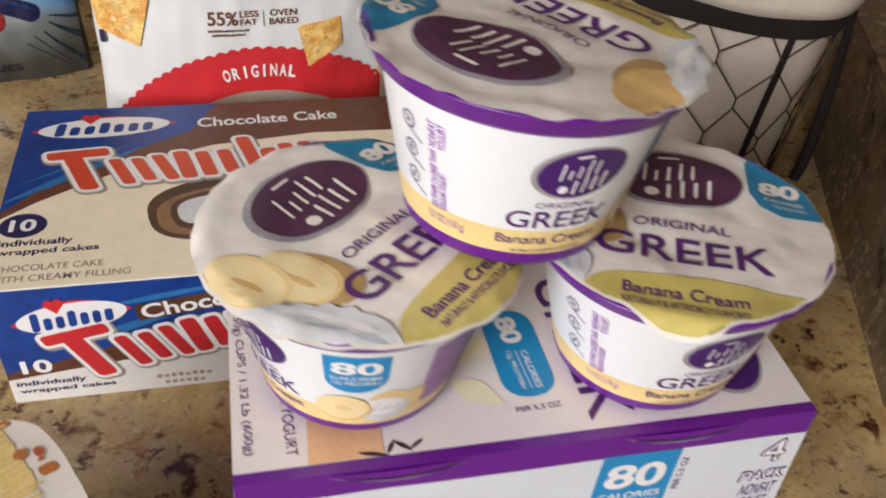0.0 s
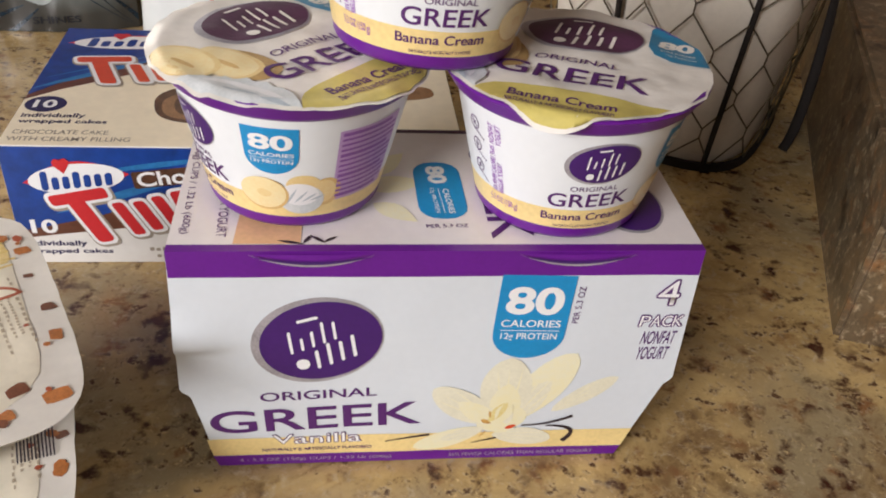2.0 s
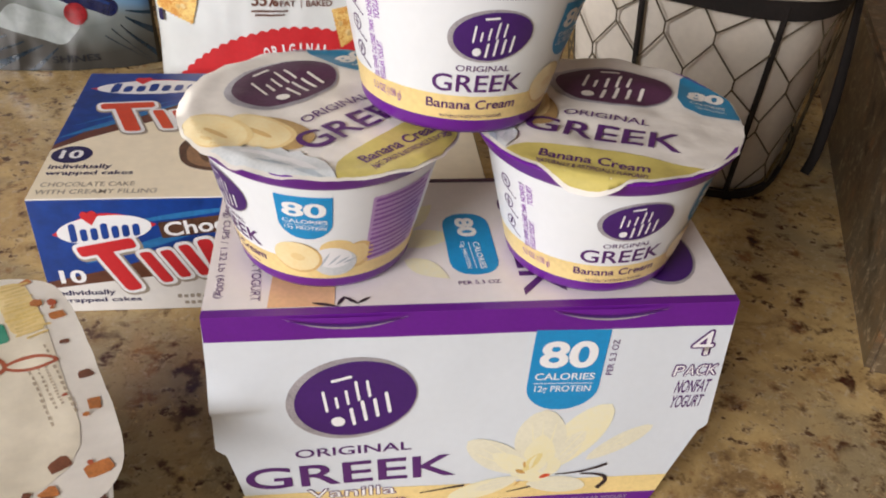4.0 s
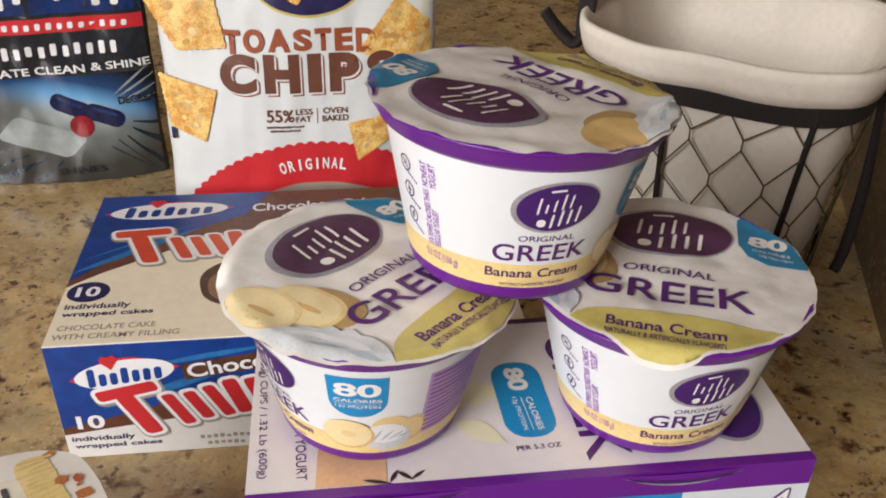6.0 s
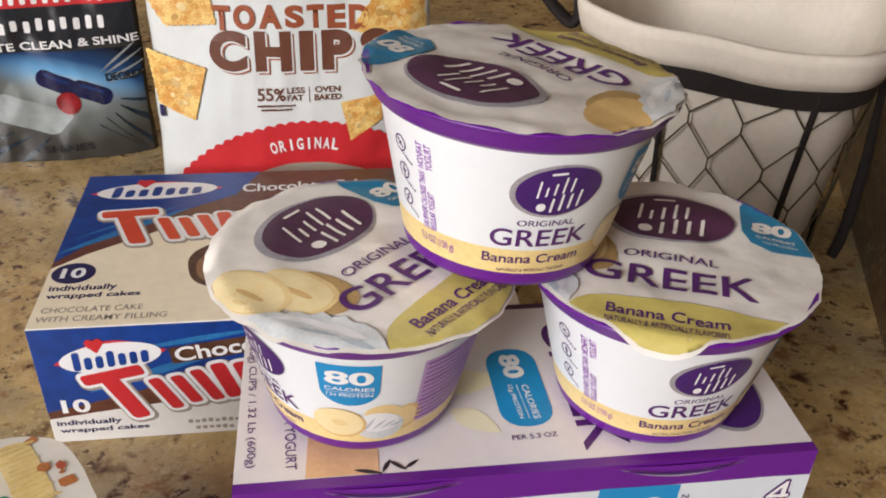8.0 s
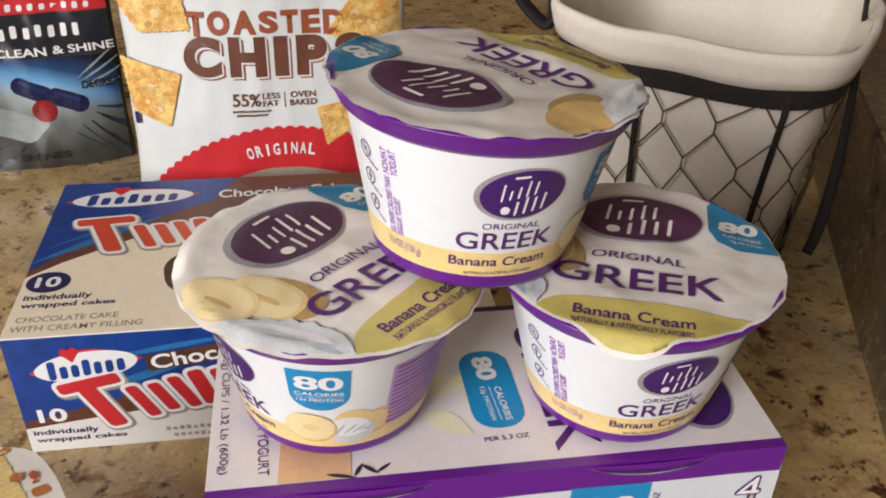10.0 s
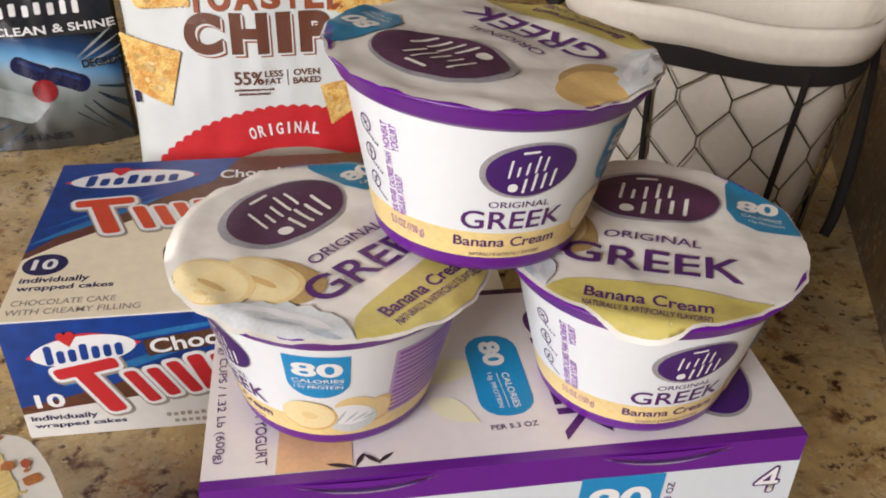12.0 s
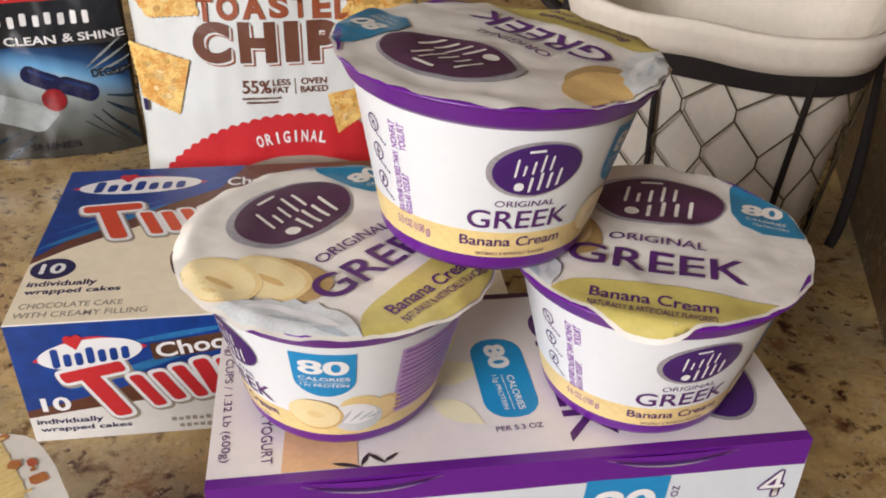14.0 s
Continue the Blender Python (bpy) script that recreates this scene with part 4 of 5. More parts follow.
# ---- bags behind ----
def film_bag(name, label, category, x0, x1, y, h, depth, material, seed, crease=1.0, lean=0.0, taper=0.0):
    """An upright filled bag; returns the thing and the mapping onto its front, in millimetres."""
    thing = tagged(new(name), label, category)
    rnd = Vector((seed * 5.7, seed * 2.3, 0))

    def bulge(x, z):
        u = min(max((x - x0) / (x1 - x0), 0), 1)
        v = min(max(z / h, 0), 1)
        side_ = (math.sin(math.pi * u)) ** 0.45
        top = 1 - 0.75 * v ** 2.2
        p = Vector((x * 22, z * 12, 0)) + rnd
        return depth * side_ * top * 0.5 + crease * (0.0028 * noise.noise(p) * side_ + 0.0012 * noise.noise(p * 3.3))

    def front(x, z):
        return y + depth * 0.42 - bulge(x, z) + lean * z

    def sheet(sign):
        def point(i, j):
            u, v = i / 96, j / 60
            x, z = x0 + (x1 - x0) * u, h * v
            zz = max(z, 0.0004)
            return (x + taper * v * (1 - u) ** 2 + 0.0015 * noise.noise(Vector((0, z * 30, u)) + rnd), front(x, z) if sign < 0 else y + depth * 0.42 + bulge(x, z) * 0.8 + lean * z, zz)
        return grid_bm(point, 97, 61)
    part("front_film", sheet(-1), material, thing, smooth=True)
    part("rear_film", sheet(1), material, thing, smooth=True)
    return thing, lambda x, z, lift: (x / 1000, front(x / 1000, z / 1000) - lift / 1000, z / 1000)


chips, on_bag = film_bag("cracker_bag", "white film bag of toasted cracker chips, red printed arch", "snack bag", -0.1690, 0.004, 0.314, 0.262, 0.052, M_BAG, 1, taper=0.012)
flat_bag = on_bag


def on_bag(x, z, lift):
    return flat_bag(min(max(1.047 * x - 3.0, -168), 3), max(1.065 * z - 5.8, 0.5), lift)


b = flat()
pts = []
for k in range(361):
    a = radians(0.5 * k)
    r = 101.4 + 1.7 * abs(math.sin(k * math.pi / 7.5))
    pts.append((-66 + r * math.cos(a), -13.6 + r * math.sin(a)))
inner = [(-66 + 77 * math.cos(radians(a)), -13.6 + 77 * math.sin(radians(a))) for a in range(0, 181, 3)]
pts = [(min(max(x, -154), 2), max(z, 2)) for x, z in pts]
inner = [(x, max(z, 2)) for x, z in inner]
for k in range(60):
    poly(b, pts[6 * k:6 * k + 7] + [inner[k + 1], inner[k]])
bmesh.ops.remove_doubles(b, verts=b.verts[:], dist=0.01)
decal("red_arch", b, on_bag, M_RED, chips, 0.5, fine=5)
b = flat()
poly(b, inner)
decal("bowl_picture", b, on_bag, M_GREYTEXT, chips, 0.5, fine=6)
b = flat()
for i, ch in enumerate("ORIGINAL"):
    a = 103.4 - i * 3.35
    write(b, ch, -66 + 89.2 * math.cos(radians(a)), -13.6 + 89.2 * math.sin(radians(a)), 1.3 if ch == "I" else 3.9, 7.2, a - 90, 0.03)
decal("arch_lettering", b, on_bag, M_PRINT_WHITE, chips, 0.9, fine=5)
b = flat()
xs = {"T": 9.5, "O": 12, "A": 13, "S": 10.5, "E": 10.5, "D": 12}
x = -115.0
for k, ch in enumerate("TOASTED"):
    w = xs[ch] * 0.98
    write(b, ch, x + w / 2, 148.0 + 1.4 * math.sin(math.pi * k / 6), w, 12.6 + 1.0 * abs(k - 3) / 3, 0, 0.05)
    x += w + 1.8
decal("toasted_lettering", b, on_bag, M_RUST, chips, 0.6, fine=5)
for dx, dz, m_, lift in ((1.6, -1.8, M_RUST, 0.55), (0.9, -1.0, M_BAG, 0.65), (0, 0, M_COCOA, 0.75)):
    b = flat()
    x = -118.5
    for ch, w in (("C", 20.5), ("H", 20.5), ("I", 8), ("P", 17.5), ("S", 17)):
        write(b, ch, x + w / 2 + dx, 130.2 + dz, w, 22.5, 0, 0.06)
        x += w + 4.4
    decal("chips_lettering", b, on_bag, m_, chips, lift, fine=5)
b = flat()
write(b, "55%", -86.0, 105.5, 16, 7.6, 0, 0.02)
write(b, "LESS", -72.0, 107.6, 10, 3.6, 0, 0.02)
write(b, "FAT", -72.5, 103.2, 9, 3.4, 0, 0.02)
rrect(b, -64.5, 105.2, 0.4, 9)
write(b, "OVEN", -53.8, 107.8, 14.5, 3.6, 0, 0.02)
write(b, "BAKED", -53.8, 103.2, 15.5, 3.6, 0, 0.02)
bars(b, -83.5, 98.8, 22, 1.5, 16, 0, 0, 0.7, 7)
bars(b, -83.5, 96.4, 18, 1.5, 13, 0, 0, 0.7, 8)
decal("fat_lettering", b, on_bag, M_COCOA, chips, 0.6, fine=5)


def cracker(cx, cy, size, rot, seed):
    rnd = random.Random(seed)
    corners = [(-0.58, 0.55), (0.54, 0.26), (0.14, -0.62), (-0.54, -0.34)]
    pts = []
    for k, (x0, y0) in enumerate(corners):
        x1, y1 = corners[(k + 1) % 4]
        for i in range(18):
            t = i / 18
            w = 1 + 0.045 * (i % 2)
            pts.append(turn((x0 + (x1 - x0) * t) * size * w * 0.82, (y0 + (y1 - y0) * t) * size * w, cx, cy, rot))
    b = flat()
    poly(b, pts)
    decal("cracker_picture", b, on_bag, M_CRACKER, chips, 0.6, fine=5)
    for k in range(14):
        b = flat()
        ellipse(b, *turn(rnd.uniform(-0.30, 0.22) * size, rnd.uniform(-0.34, 0.30) * size, cx, cy, rot), size * rnd.uniform(0.03, 0.075), size * rnd.uniform(0.03, 0.06), rnd.uniform(0, 90), 12)
        decal("cracker_blister", b, on_bag, (M_CRACKER_LIGHT, M_BANANA, M_STAMEN, M_CRACKER_LIGHT, M_STAMEN)[k % 5], chips, 0.72 + 0.02 * k, fine=5)


cracker(-136.5, 110, 35, 4, 1)
cracker(-132, 166, 44, 30, 2)
cracker(-35, 93, 25, 120, 3)
cracker(-12, 152, 40, 70, 4)
b = flat()
ellipse(b, -66, 182, 32, 20.5)
decal("emblem_edge", b, on_bag, M_YELLOW, chips, 0.5, fine=5)
b = flat()
ellipse(b, -66, 182, 30.5, 19.0)
decal("emblem", b, on_bag, M_NAVY, chips, 0.7, fine=5)
b = flat()
rrect(b, -72, 176, 7, 14, 2, -25)
rrect(b, -60, 182, 6, 14, 2, 10)
decal("emblem_stroke", b, on_bag, M_CRACKER, chips, 0.9, fine=5)
for k, (z, hh, m_) in enumerate(((118, 5, M_YELLOW), (108, 11, M_NAVY), (98, 4, M_YELLOW), (92, 7, M_NAVY))):
    b = flat()
    rrect(b, -152.0 + 0.02 * z, z, 2.6, hh, 0.6)
    decal("gusset_print", b, on_bag, m_, chips, 0.5 + 0.01 * k, fine=5)
b = flat()
rrect(b, 1.2, 120, 6, 236, 0.5)
decal("side_seal", b, on_bag, M_PETAL_PALE, chips, 0.4, fine=8)

pouch, on_pouch = film_bag("detergent_pouch", "glossy dark blue stand-up pouch of dishwasher tablets", "detergent pouch", -0.412, -0.194, 0.447, 0.245, 0.040, M_POUCH_GREY, 4, 1.9)
flat_pouch = on_pouch


def on_pouch(x, z, lift):
    return flat_pouch(max(min(x - 5.0, -194.5), -411), max(1.04 * z - 3.4, 0.5), lift)


b = flat()
poly(b, [(-402, 82), (-300, 82), (-191, 90), (-191, 232), (-402, 232)])
decal("black_panel", b, on_pouch, M_POUCH, pouch, 0.4, fine=2.5)
b = flat()
poly(b, [(-402, 127), (-191, 130), (-191, 232), (-402, 232)])
decal("blue_panel", b, on_pouch, M_POUCH_BLUE, pouch, 0.6, fine=8)
b = flat()
poly(b, [(-390, 114), (-191, 117.5), (-191, 127.5), (-390, 124)])
decal("red_strip", b, on_pouch, M_RED, pouch, 0.8, fine=8)
b = flat()
bars(b, -280, 120.4, 160, 5.0, 22, 1, 0.1, 0.5, 3, 0.2)
bars(b, -275, 103.5, 132, 10.0, 16, 2, 0.05, 0.50, 6, 0.3)
bars(b, -270, 152, 140, 38, 11, 1, 0.1, 0.42, 9, 0.45)
write(b, "ULTIMATE CLEAN & SHINE", -258, 90.0, 136, 5.8, 2, 0.02)
decal("pouch_lettering", b, on_pouch, M_PRINT_WHITE, pouch, 1.0, fine=6)
def burst_film(name):
    """Printed burst: blue to black above the tablets, pale to grey below them."""
    m = bpy.data.materials.new(name)
    m.use_nodes = True
    nt = m.node_tree
    bs = nt.nodes["Principled BSDF"]
    co = nt.nodes.new("ShaderNodeTexCoord")
    place = nt.nodes.new("ShaderNodeMapping")
    place.vector_type = "TEXTURE"
    place.inputs["Location"].default_value = (-0.249, 0.44, 0.061)
    place.inputs["Rotation"].default_value = (0, radians(14), 0)
    ramps = []
    for scale, stops in (((0.100, 9.0, 0.036), ((0.0, (0.80, 0.90, 0.95)), (0.30, (0.16, 0.42, 0.72)), (0.62, (0.016, 0.060, 0.17)), (1.0, (0.006, 0.008, 0.016)))),
                         ((0.110, 9.0, 0.062), ((0.0, (0.50, 0.57, 0.57)), (0.32, (0.15, 0.17, 0.165)), (0.66, (0.058, 0.058, 0.052)), (1.0, (0.036, 0.034, 0.030))))):
        mp = nt.nodes.new("ShaderNodeMapping")
        mp.vector_type = "TEXTURE"
        mp.inputs["Location"].default_value = (-0.249, 0.44, 0.058)
        mp.inputs["Rotation"].default_value = (0, radians(14), 0)
        mp.inputs["Scale"].default_value = scale
        ln = nt.nodes.new("ShaderNodeVectorMath")
        ln.operation = "LENGTH"
        rp = nt.nodes.new("ShaderNodeValToRGB")
        while len(rp.color_ramp.elements) < len(stops):
            rp.color_ramp.elements.new(0.5)
        for el, (pos, c) in zip(rp.color_ramp.elements, stops):
            el.position, el.color = pos, (*c, 1)
        nt.links.new(co.outputs["Object"], mp.inputs["Vector"])
        nt.links.new(mp.outputs[0], ln.inputs[0])
        nt.links.new(ln.outputs["Value"], rp.inputs[0])
        ramps.append(rp)
    sep, step_, mix = nt.nodes.new("ShaderNodeSeparateXYZ"), nt.nodes.new("ShaderNodeMapRange"), nt.nodes.new("ShaderNodeMixRGB")
    step_.interpolation_type = "SMOOTHSTEP"
    step_.inputs[1].default_value, step_.inputs[2].default_value = -0.010, 0.012
    nt.links.new(co.outputs["Object"], place.inputs["Vector"])
    nt.links.new(place.outputs[0], sep.inputs[0])
    nt.links.new(sep.outputs["Z"], step_.inputs[0])
    nt.links.new(step_.outputs[0], mix.inputs[0])
    nt.links.new(ramps[1].outputs[0], mix.inputs[1])
    nt.links.new(ramps[0].outputs[0], mix.inputs[2])
    nt.links.new(mix.outputs[0], bs.inputs["Base Color"])
    bs.inputs["Roughness"].default_value = 0.22
    return m


b = flat()
poly(b, [(-402, 3), (-191, 3), (-191, 86), (-402, 84)])
decal("burst_picture", b, on_pouch, burst_film("pouch_burst_film"), pouch, 0.62, fine=2.5)
for a0, a1, r0, r in ((200, 206, 60, 150), (211, 217, 52, 130), (222, 234, 44, 120), (240, 245, 40, 90), (300, 318, 30, 110), (322, 326, 30, 90), (333, 337, 34, 90), (346, 350, 36, 90), (356, 358, 36, 90)):
    b = flat()
    mid = (a0 + a1) / 2
    p0 = [(-244 + r0 * math.cos(radians(a)), 50 + r0 * 0.8 * math.sin(radians(a))) for a in (mid - 0.8, mid + 0.8)]
    p1 = [(min(-244 + r * math.cos(radians(a)), -191), min(max(50 + r * math.sin(radians(a)), 3), 84)) for a in (a1, a0)]
    poly(b, p0 + p1)
    decal("ray", b, on_pouch, M_TEAL, pouch, 0.95, fine=6)
for a0, r0, r in ((14, 30, 62), (22, 30, 64), (30, 30, 66), (37, 30, 68)):
    b = flat()
    leaf_shape(b, -244 + r0 * math.cos(radians(a0)), 56 + r0 * 0.7 * math.sin(radians(a0)), r - r0, 1.8, a0, 1.0)
    decal("light_streak", b, on_pouch, M_POUCH_GLOW, pouch, 0.97, fine=6)
b = flat()
rrect(b, -274, 40, 54, 22, 5, -18, 0.5)
decal("tablet_picture", b, on_pouch, M_POUCH_GLOW, pouch, 0.9, fine=6)
for x, y in ((-250, 63.5), (-227, 55.0)):
    b = flat()
    rrect(b, x, y, 29, 12.5, 6, -24)
    decal("capsule_picture", b, on_pouch, M_CAPSULE, pouch, 1.0, fine=6)
    b = flat()
    rrect(b, *turn(-1, 2.6, x, y, -24), 18, 2.2, 1.1, -24)
    decal("capsule_gleam", b, on_pouch, M_POUCH_BLUE, pouch, 1.06, fine=6)
b = flat()
ellipse(b, -244, 48.5, 8.6, 8.2)
decal("red_ball_picture", b, on_pouch, M_BALL, pouch, 1.2, fine=6)
b = flat()
write(b, "DEGREASES", -198, 66, 36, 6.0, 3, 0.02)
decal("claim_lettering", b, on_pouch, M_POUCH, pouch, 1.5, fine=3)
b = flat()
write(b, "SHINES", -250, 13.5, 36, 5.4, 2, 0.02)
decal("claim_lettering", b, on_pouch, M_POUCH, pouch, 1.5, fine=3)


# ---- the lined wire basket ----
KX, KY, KH = 0.2035, 0.325, 0.1490
basket = tagged(new("wire_basket"), "dark iron wire basket with chicken wire and strap handles", "basket")


def round_square(a, r, k=3.5):
    c, s = math.cos(a), math.sin(a)
    f = r / (abs(c) ** k + abs(s) ** k) ** (1 / k)
    ca, sa = math.cos(radians(53)), math.sin(radians(53))
    x, y = f * c, f * s
    return KX + ca * x - sa * y, KY + sa * x + ca * y


def shell(a, z, off=0.0):
    r = 0.0735 + 0.0148 * z / KH + off
    x, y = round_square(a, r)
    return (x, y, z)


def ring(z0, z1, off, thick, n=96):
    prof = ((off, z0), (off + thick, z0), (off + thick, z1), (off, z1), (off, z0))
    return grid_bm(lambda i, j: shell(2 * math.pi * i / n, prof[j][1], prof[j][0]), n, 5, True)


part("top_band", ring(KH - 0.021, KH - 0.0085, 0.0, 0.0024), M_IRON, basket, "flat dark iron band")
part("base_ring", ring(0.0005, 0.0065, 0.0, 0.0030), M_IRON, basket)
for turn_ in (167, 218, 315, 45, 110):
    a = radians(turn_)
    part("upright", tube_bm([shell(a, z, 0.0012) for z in (0.003, 0.04, 0.08, KH - 0.012)], 0.0019, 8), M_IRON, basket)
# chicken wire: twisted cells
ROWS_W, COLS = 5, 18
for rrow in range(ROWS_W):
    for c in range(COLS):
        def node(ci, ri, dz):
            a = 2 * math.pi * (ci + 0.5 * (ri % 2)) / COLS + 0.16 * math.sin(ri * 1.3) * 0.3
            return shell(a + 0.02 * noise.noise(Vector((ci, ri, 2))), min(max(0.002 + ri * 0.0272 + dz, 0.003), KH - 0.018), 0.0018)
        top = node(c, rrow, 0.0035)
        bot = node(c, rrow, -0.0035)
        left = node(c if rrow % 2 else c - 1, rrow + 1, -0.0035)
        right = node(c + 1 if rrow % 2 else c, rrow + 1, -0.0035)
        for pts in ((bot, top), (top, left), (top, right)):
            part("wire_strand", tube_bm(pts, 0.00058, 5), M_WIRE, basket)


def strap(name, pts, w):
    fine = []
    for k in range(len(pts) - 1):
        p0, p1, p2, p3 = (Vector(pts[min(max(k + d, 0), len(pts) - 1)]) for d in (-1, 0, 1, 2))
        for i in range(6):
            t = i / 6
            fine.append(0.5 * ((2 * p1) + (p2 - p0) * t + (2 * p0 - 5 * p1 + 4 * p2 - p3) * t * t + (3 * p1 - p0 - 3 * p2 + p3) * t ** 3))
    fine.append(Vector(pts[-1]))
    part(name, tube_bm(fine, w, 8, 0.45), M_IRON, basket, "flat dark iron strap", True)


strap("strap_handle", [(0.274, 0.292, 0.225), (0.280, 0.288, 0.165), (0.284, 0.282, 0.115), (0.284, 0.275, 0.06), (0.279, 0.268, 0.018), (0.272, 0.263, 0.0035)], 0.0036)
strap("strap_handle", [(0.111, 0.352, 0.225), (0.107, 0.350, 0.18), (0.103, 0.348, 0.145), (0.099, 0.350, 0.137), (0.088, 0.356, 0.146), (0.080, 0.360, 0.156)], 0.0075)

# the cloth liner, folded over the band
liner = tagged(new("basket_liner"), "off-white cotton liner folded over the basket rim", "liner")
prof = [(-0.004, 0.004), (-0.0035, 0.03), (-0.003, 0.07), (-0.0025, 0.12), (-0.002, 0.149), (0.000, 0.158), (0.0035, 0.1622), (0.0058, 0.1610), (0.0064, 0.155), (0.0054, 0.147), (0.0042, 0.1408), (0.0026, 0.1404)]


def liner_point(i, j):
    a = 2 * math.pi * i / 128
    off, z = prof[j]
    w = noise.noise(Vector((math.cos(a) * 4, math.sin(a) * 4, z * 18)))
    zz = z + (0.0022 * noise.noise(Vector((math.cos(a) * 2.5, math.sin(a) * 2.5, 7))) if j >= 5 else 0)
    return shell(a, zz, off + 0.0010 * w * (1 if j >= 4 else -1.6))


part("liner_outside", grid_bm(liner_point, 128, len(prof), True), M_CLOTH, liner, smooth=True)
inside = [(0.0005, 0.1594), (-0.006, 0.156), (-0.010, 0.12), (-0.013, 0.06), (-0.017, 0.012), (-0.079, 0.010)]


def lining_point(i, j):
    a = 2 * math.pi * i / 128
    off, z = inside[j]
    w = noise.noise(Vector((math.cos(a) * 3, math.sin(a) * 3, z * 14 + 4)))
    return shell(a, z, off + 0.0035 * w * (0 if j == 0 else 1))


part("liner_inside", grid_bm(lining_point, 128, len(inside), True), M_CLOTH, liner, smooth=True)


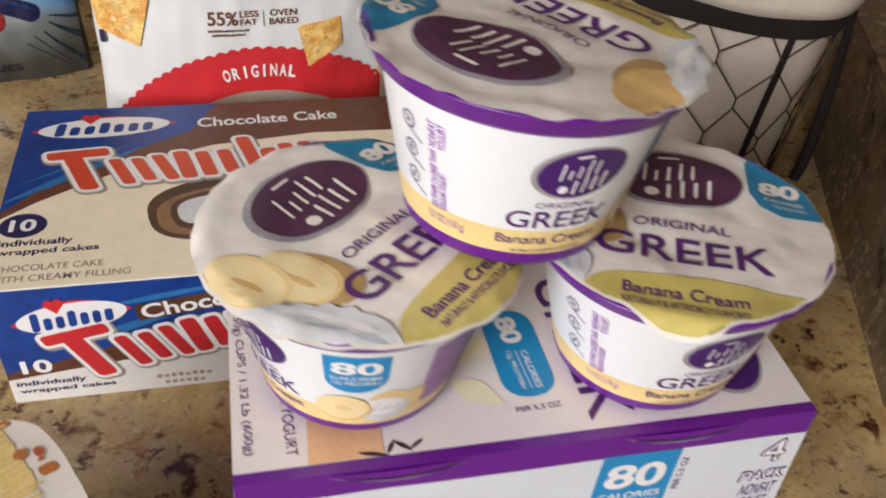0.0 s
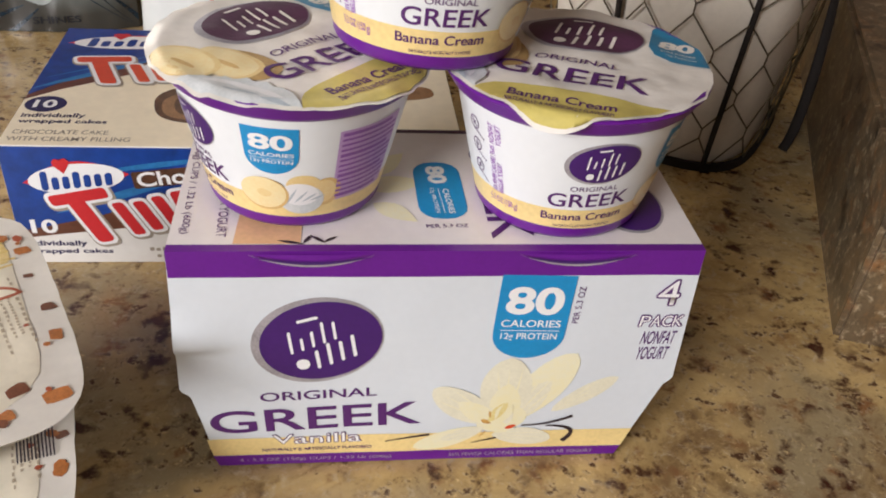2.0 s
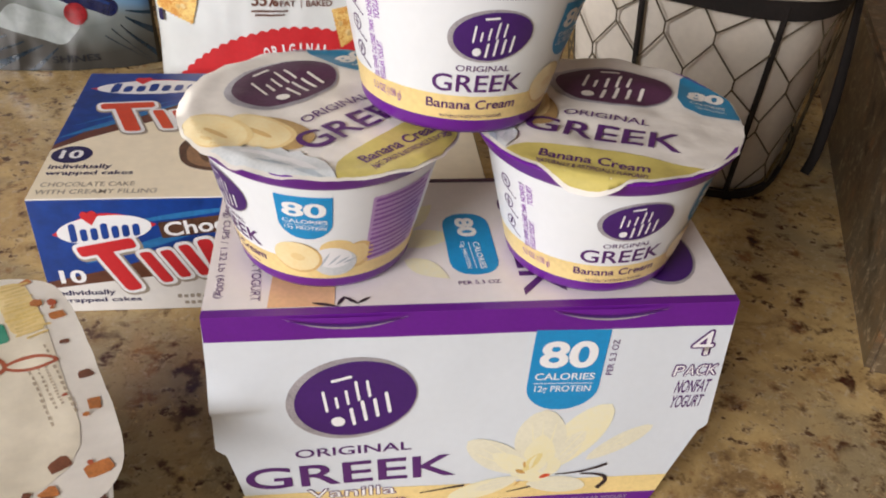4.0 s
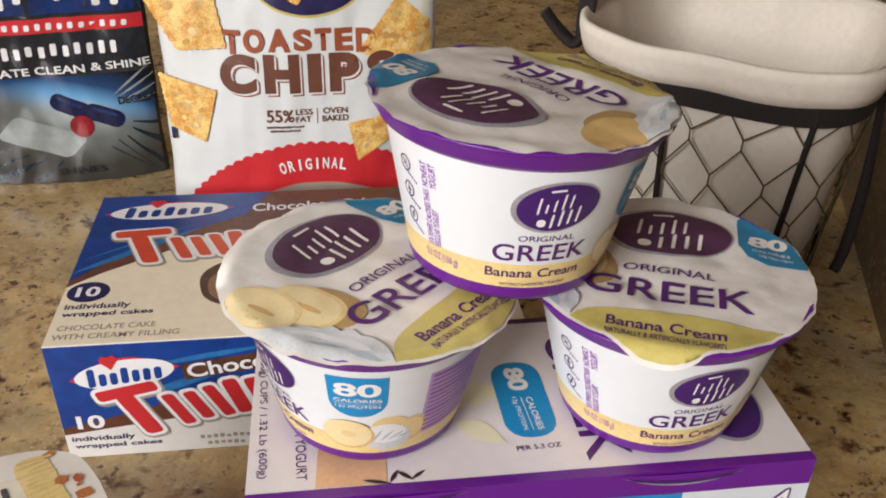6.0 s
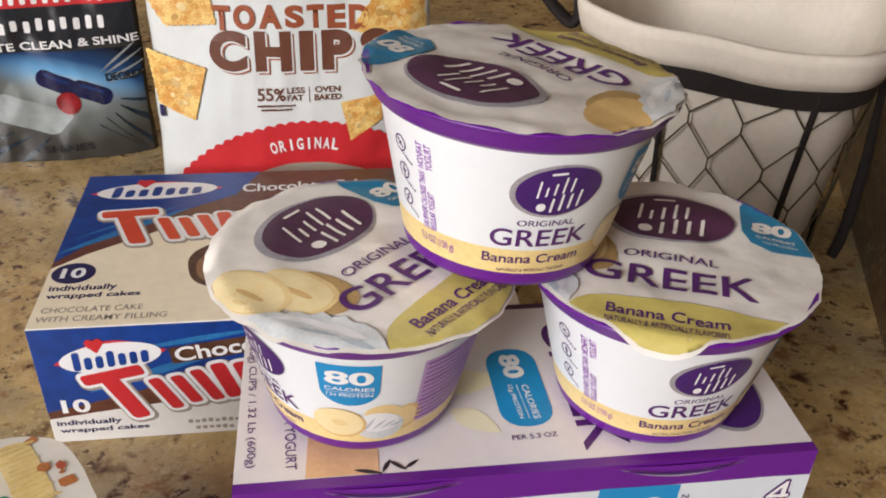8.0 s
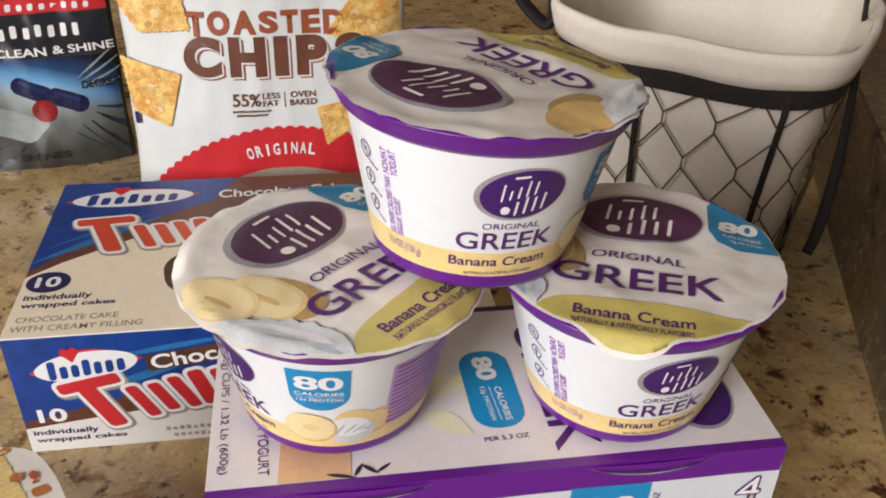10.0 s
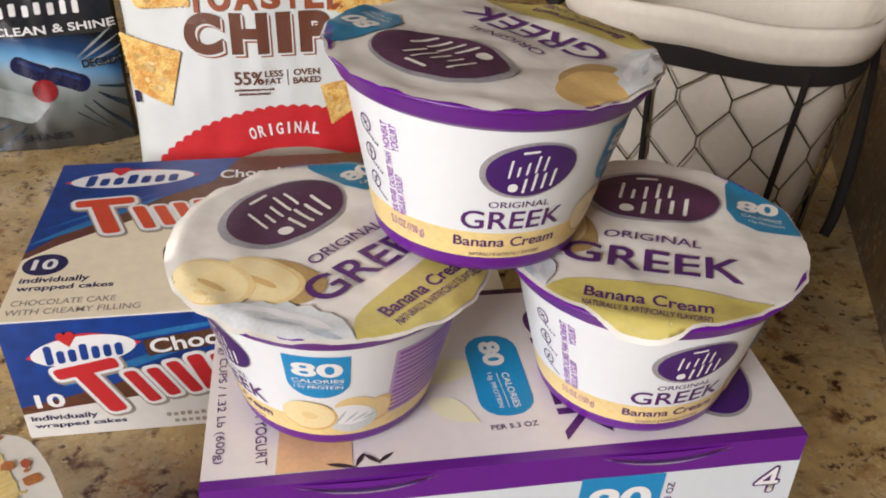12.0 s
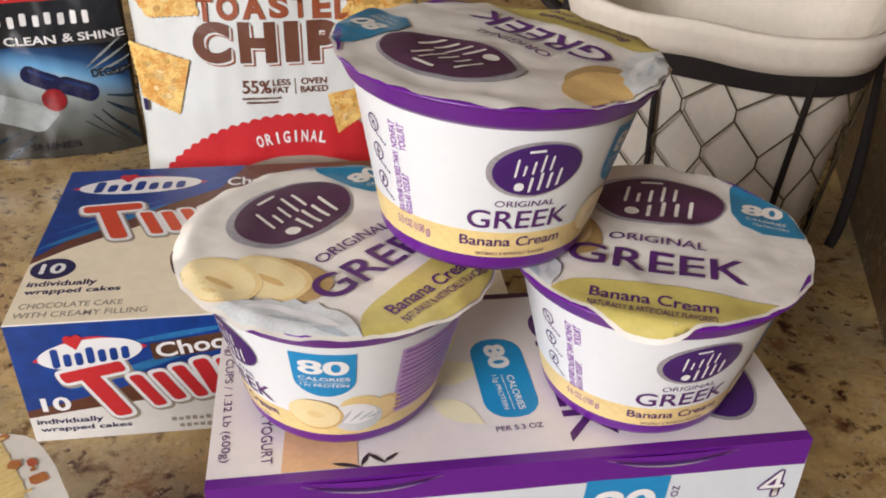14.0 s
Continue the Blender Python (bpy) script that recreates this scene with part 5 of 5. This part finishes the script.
# ---- dessert tubs in front ----
def dessert_tub(m, label, seed, h=0.040):
    tub = tagged(new("dessert_tub"), label, "dessert tub", "stacked dessert tubs")
    tub.matrix_world = m
    S = 0.052

    def sq(a, s, k=5.0):
        c, q = math.cos(a), math.sin(a)
        f = s / (abs(c) ** k + abs(q) ** k) ** (1 / k)
        return f * c, f * q * 1.2
    prof = [(0.018, 0.0), (0.022, 0.0005), (0.0245, 0.003), (0.029, h * 0.45), (0.0385, h - 0.008), (0.0455, h - 0.003), (0.052, h - 0.0028), (0.0525, h - 0.0015), (0.052, h - 0.0008)]
    bm = grid_bm(lambda i, j: (*sq(2 * math.pi * i / 96, prof[j][0]), prof[j][1]), 96, len(prof), True)
    bm.verts.ensure_lookup_table()
    bm.faces.new([bm.verts[i] for i in range(95, -1, -1)])
    part("tub_body", bm, M_TUB, tub, "pale plastic tub", True)
    rnd = Vector((seed * 3.7, 1.3, 0))

    def film(x, y):
        d = max(abs(x), abs(y))
        return h - 0.0004 + 0.0006 * noise.noise(Vector((x * 70, y * 70, 0)) + rnd) + 0.0004 * math.exp(-((d - 0.040) / 0.005) ** 2)
    bm = grid_bm(lambda i, j: (lambda p: (p[0], p[1], film(*p)))(sq(2 * math.pi * i / 96, 0.0535 * j / 16 + 1e-6 + (0.0006 * noise.noise(Vector((i * 0.4, seed, 0))) if j == 16 else 0))), 96, 17, True)
    bmesh.ops.remove_doubles(bm, verts=bm.verts[:], dist=2e-6)
    lid = part("lid_film", bm, M_TUB_RIM, tub, "cream film lid with printed crumbs", True)

    def on_film(x, y, lift):
        return (x / 1000, y / 1000, film(x / 1000, y / 1000) + lift / 1000)
    b = flat()
    rrect(b, 0, 0, 84, 104, 24)
    decal("lid_middle", b, on_film, M_TUB_LID, lid, 0.12, fine=3)
    for k, (x, y, s, rot, m_) in enumerate(((43.0, -49, 9.0, 8, M_CRUMB_ORANGE), (33, -43, 7.5, 20, M_CRUMB), (28, -53, 6.5, 20, M_CRUMB_ORANGE), (9, -53, 3.0, 0, M_CRUMB_ORANGE), (48.5, -20, 6.5, 78, M_CRUMB_ORANGE), (49, -4, 5.5, 10, M_CRUMB), (46, 16, 3.6, 5, M_CRUMB), (47, 33, 6.0, 5, M_CRUMB_ORANGE), (40, 58, 5.0, 30, M_CRUMB_ORANGE),
                                            (6, -4, 8.0, 10, M_CRUMB), (3, -14, 8.0, 5, M_CRUMB_ORANGE), (-16, -52, 4.0, 50, M_CRUMB), (-40, -48, 5.0, 20, M_CRUMB_ORANGE), (-48, 10, 5.0, 0, M_CRUMB), (-30, 50, 5.0, 15, M_CRUMB_ORANGE), (8, 54, 4.0, 33, M_CRUMB))):
        q = random.Random(seed * 100 + k)
        b = flat()
        poly(b, [turn(s * 0.52 * q.uniform(0.75, 1.15) * math.cos(a), s * 0.46 * q.uniform(0.7, 1.1) * math.sin(a), x, y, rot) for a in (0.6, 1.0, 2.1, 2.5, 3.7, 4.1, 5.3, 5.7)])
        decal("crumb_print", b, on_film, m_, lid, 0.24 + 0.004 * k, fine=2)
    spread = random.Random(seed + 40)
    for k in range(11):
        a = spread.uniform(-1.5, 1.1)
        x, y = (44 + spread.uniform(-5, 5), 58 * math.sin(a)) if k % 3 else (spread.uniform(4, 44), -56 + spread.uniform(-3, 6))
        q = spread.uniform(1.0, 2.8)
        b = flat()
        poly(b, [turn(q * spread.uniform(0.7, 1.2) * math.cos(t), q * spread.uniform(0.6, 1.0) * math.sin(t), x, y, k * 37) for t in (0.3, 1.3, 2.4, 3.5, 4.4, 5.4)])
        decal("small_crumb_print", b, on_film, (M_CRUMB, M_CRUMB_ORANGE, M_RIBBON)[k % 3], lid, 0.36 + 0.004 * k, fine=2)
    b = flat()
    if seed == 2:
        bars(b, 40.5, -6, 13, 16, 11, 4, 0, 0.5, 3, 0.0)
        decal("barcode", b, on_film, M_DARK, lid, 0.7, fine=5)
    else:
        b.free()
    b = flat()
    rrect(b, 35, 42, 12, 34, 5, 6)
    decal("wafer_field", b, on_film, M_CREAM, lid, 0.22, fine=3)
    for k in range(15):
        b = flat()
        rrect(b, 35 - 2 * (k % 2) + 0.25 * k, 57 - 2.4 * k, 12 - 2 * (k % 3), 1.3, 0.5, 4 + 6 * (k % 3))
        decal("wafer_print", b, on_film, M_TANPRINT, lid, 0.3, fine=2.5)
    for k in range(4):
        b = flat()
        bars(b, 33 + 2.6 * k, -6 + 3 * (k % 2), 40 - 9 * (k % 3), 1.1, 13, 94, 0, 0.62, seed + k, 0.5)
        decal("lid_small_print", b, on_film, M_FAINT, lid, 0.25, fine=3)
    for x, y, l, w, rot in ((12, 13, 15, 14, -14), (24, 10, 19, 9, -10)):
        b = flat()
        leaf_shape(b, x, y, l, w, rot, 1.0, 16, 0.7)
        decal("red_ribbon_print", b, on_film, M_RIBBON, lid, 0.26, fine=2)
        b = flat()
        leaf_shape(b, *turn(1.8, 0, x, y, rot), l - 3.6, w - 3.6, rot, 1.0, 16, 0.7)
        decal("ribbon_middle", b, on_film, M_TUB_LID, lid, 0.32, fine=2)
    b = flat()
    rrect(b, 15, 28, 28, 12, 2, 3)
    decal("green_plate", b, on_film, M_GREEN, lid, 0.3, fine=2)
    pieces("lid_word_stroke", row(15, 41, 21, (1.0, 0.8, 0.8, 0.8, 1.0), 0.5, 3, 0, 11), on_film, M_DARK, lid, 0.3, 2)
    return tub


dessert_tub(pose(-0.1835, -0.0275, 0.0, 0, 0, 14), "square pale plastic dessert tub under another one", 2, 0.0430)
dessert_tub(pose(-0.1855, -0.0180, 0.0466, 0, 4.5, 25), "square plastic dessert tub with a crumb-printed cream lid", 5, 0.0430)
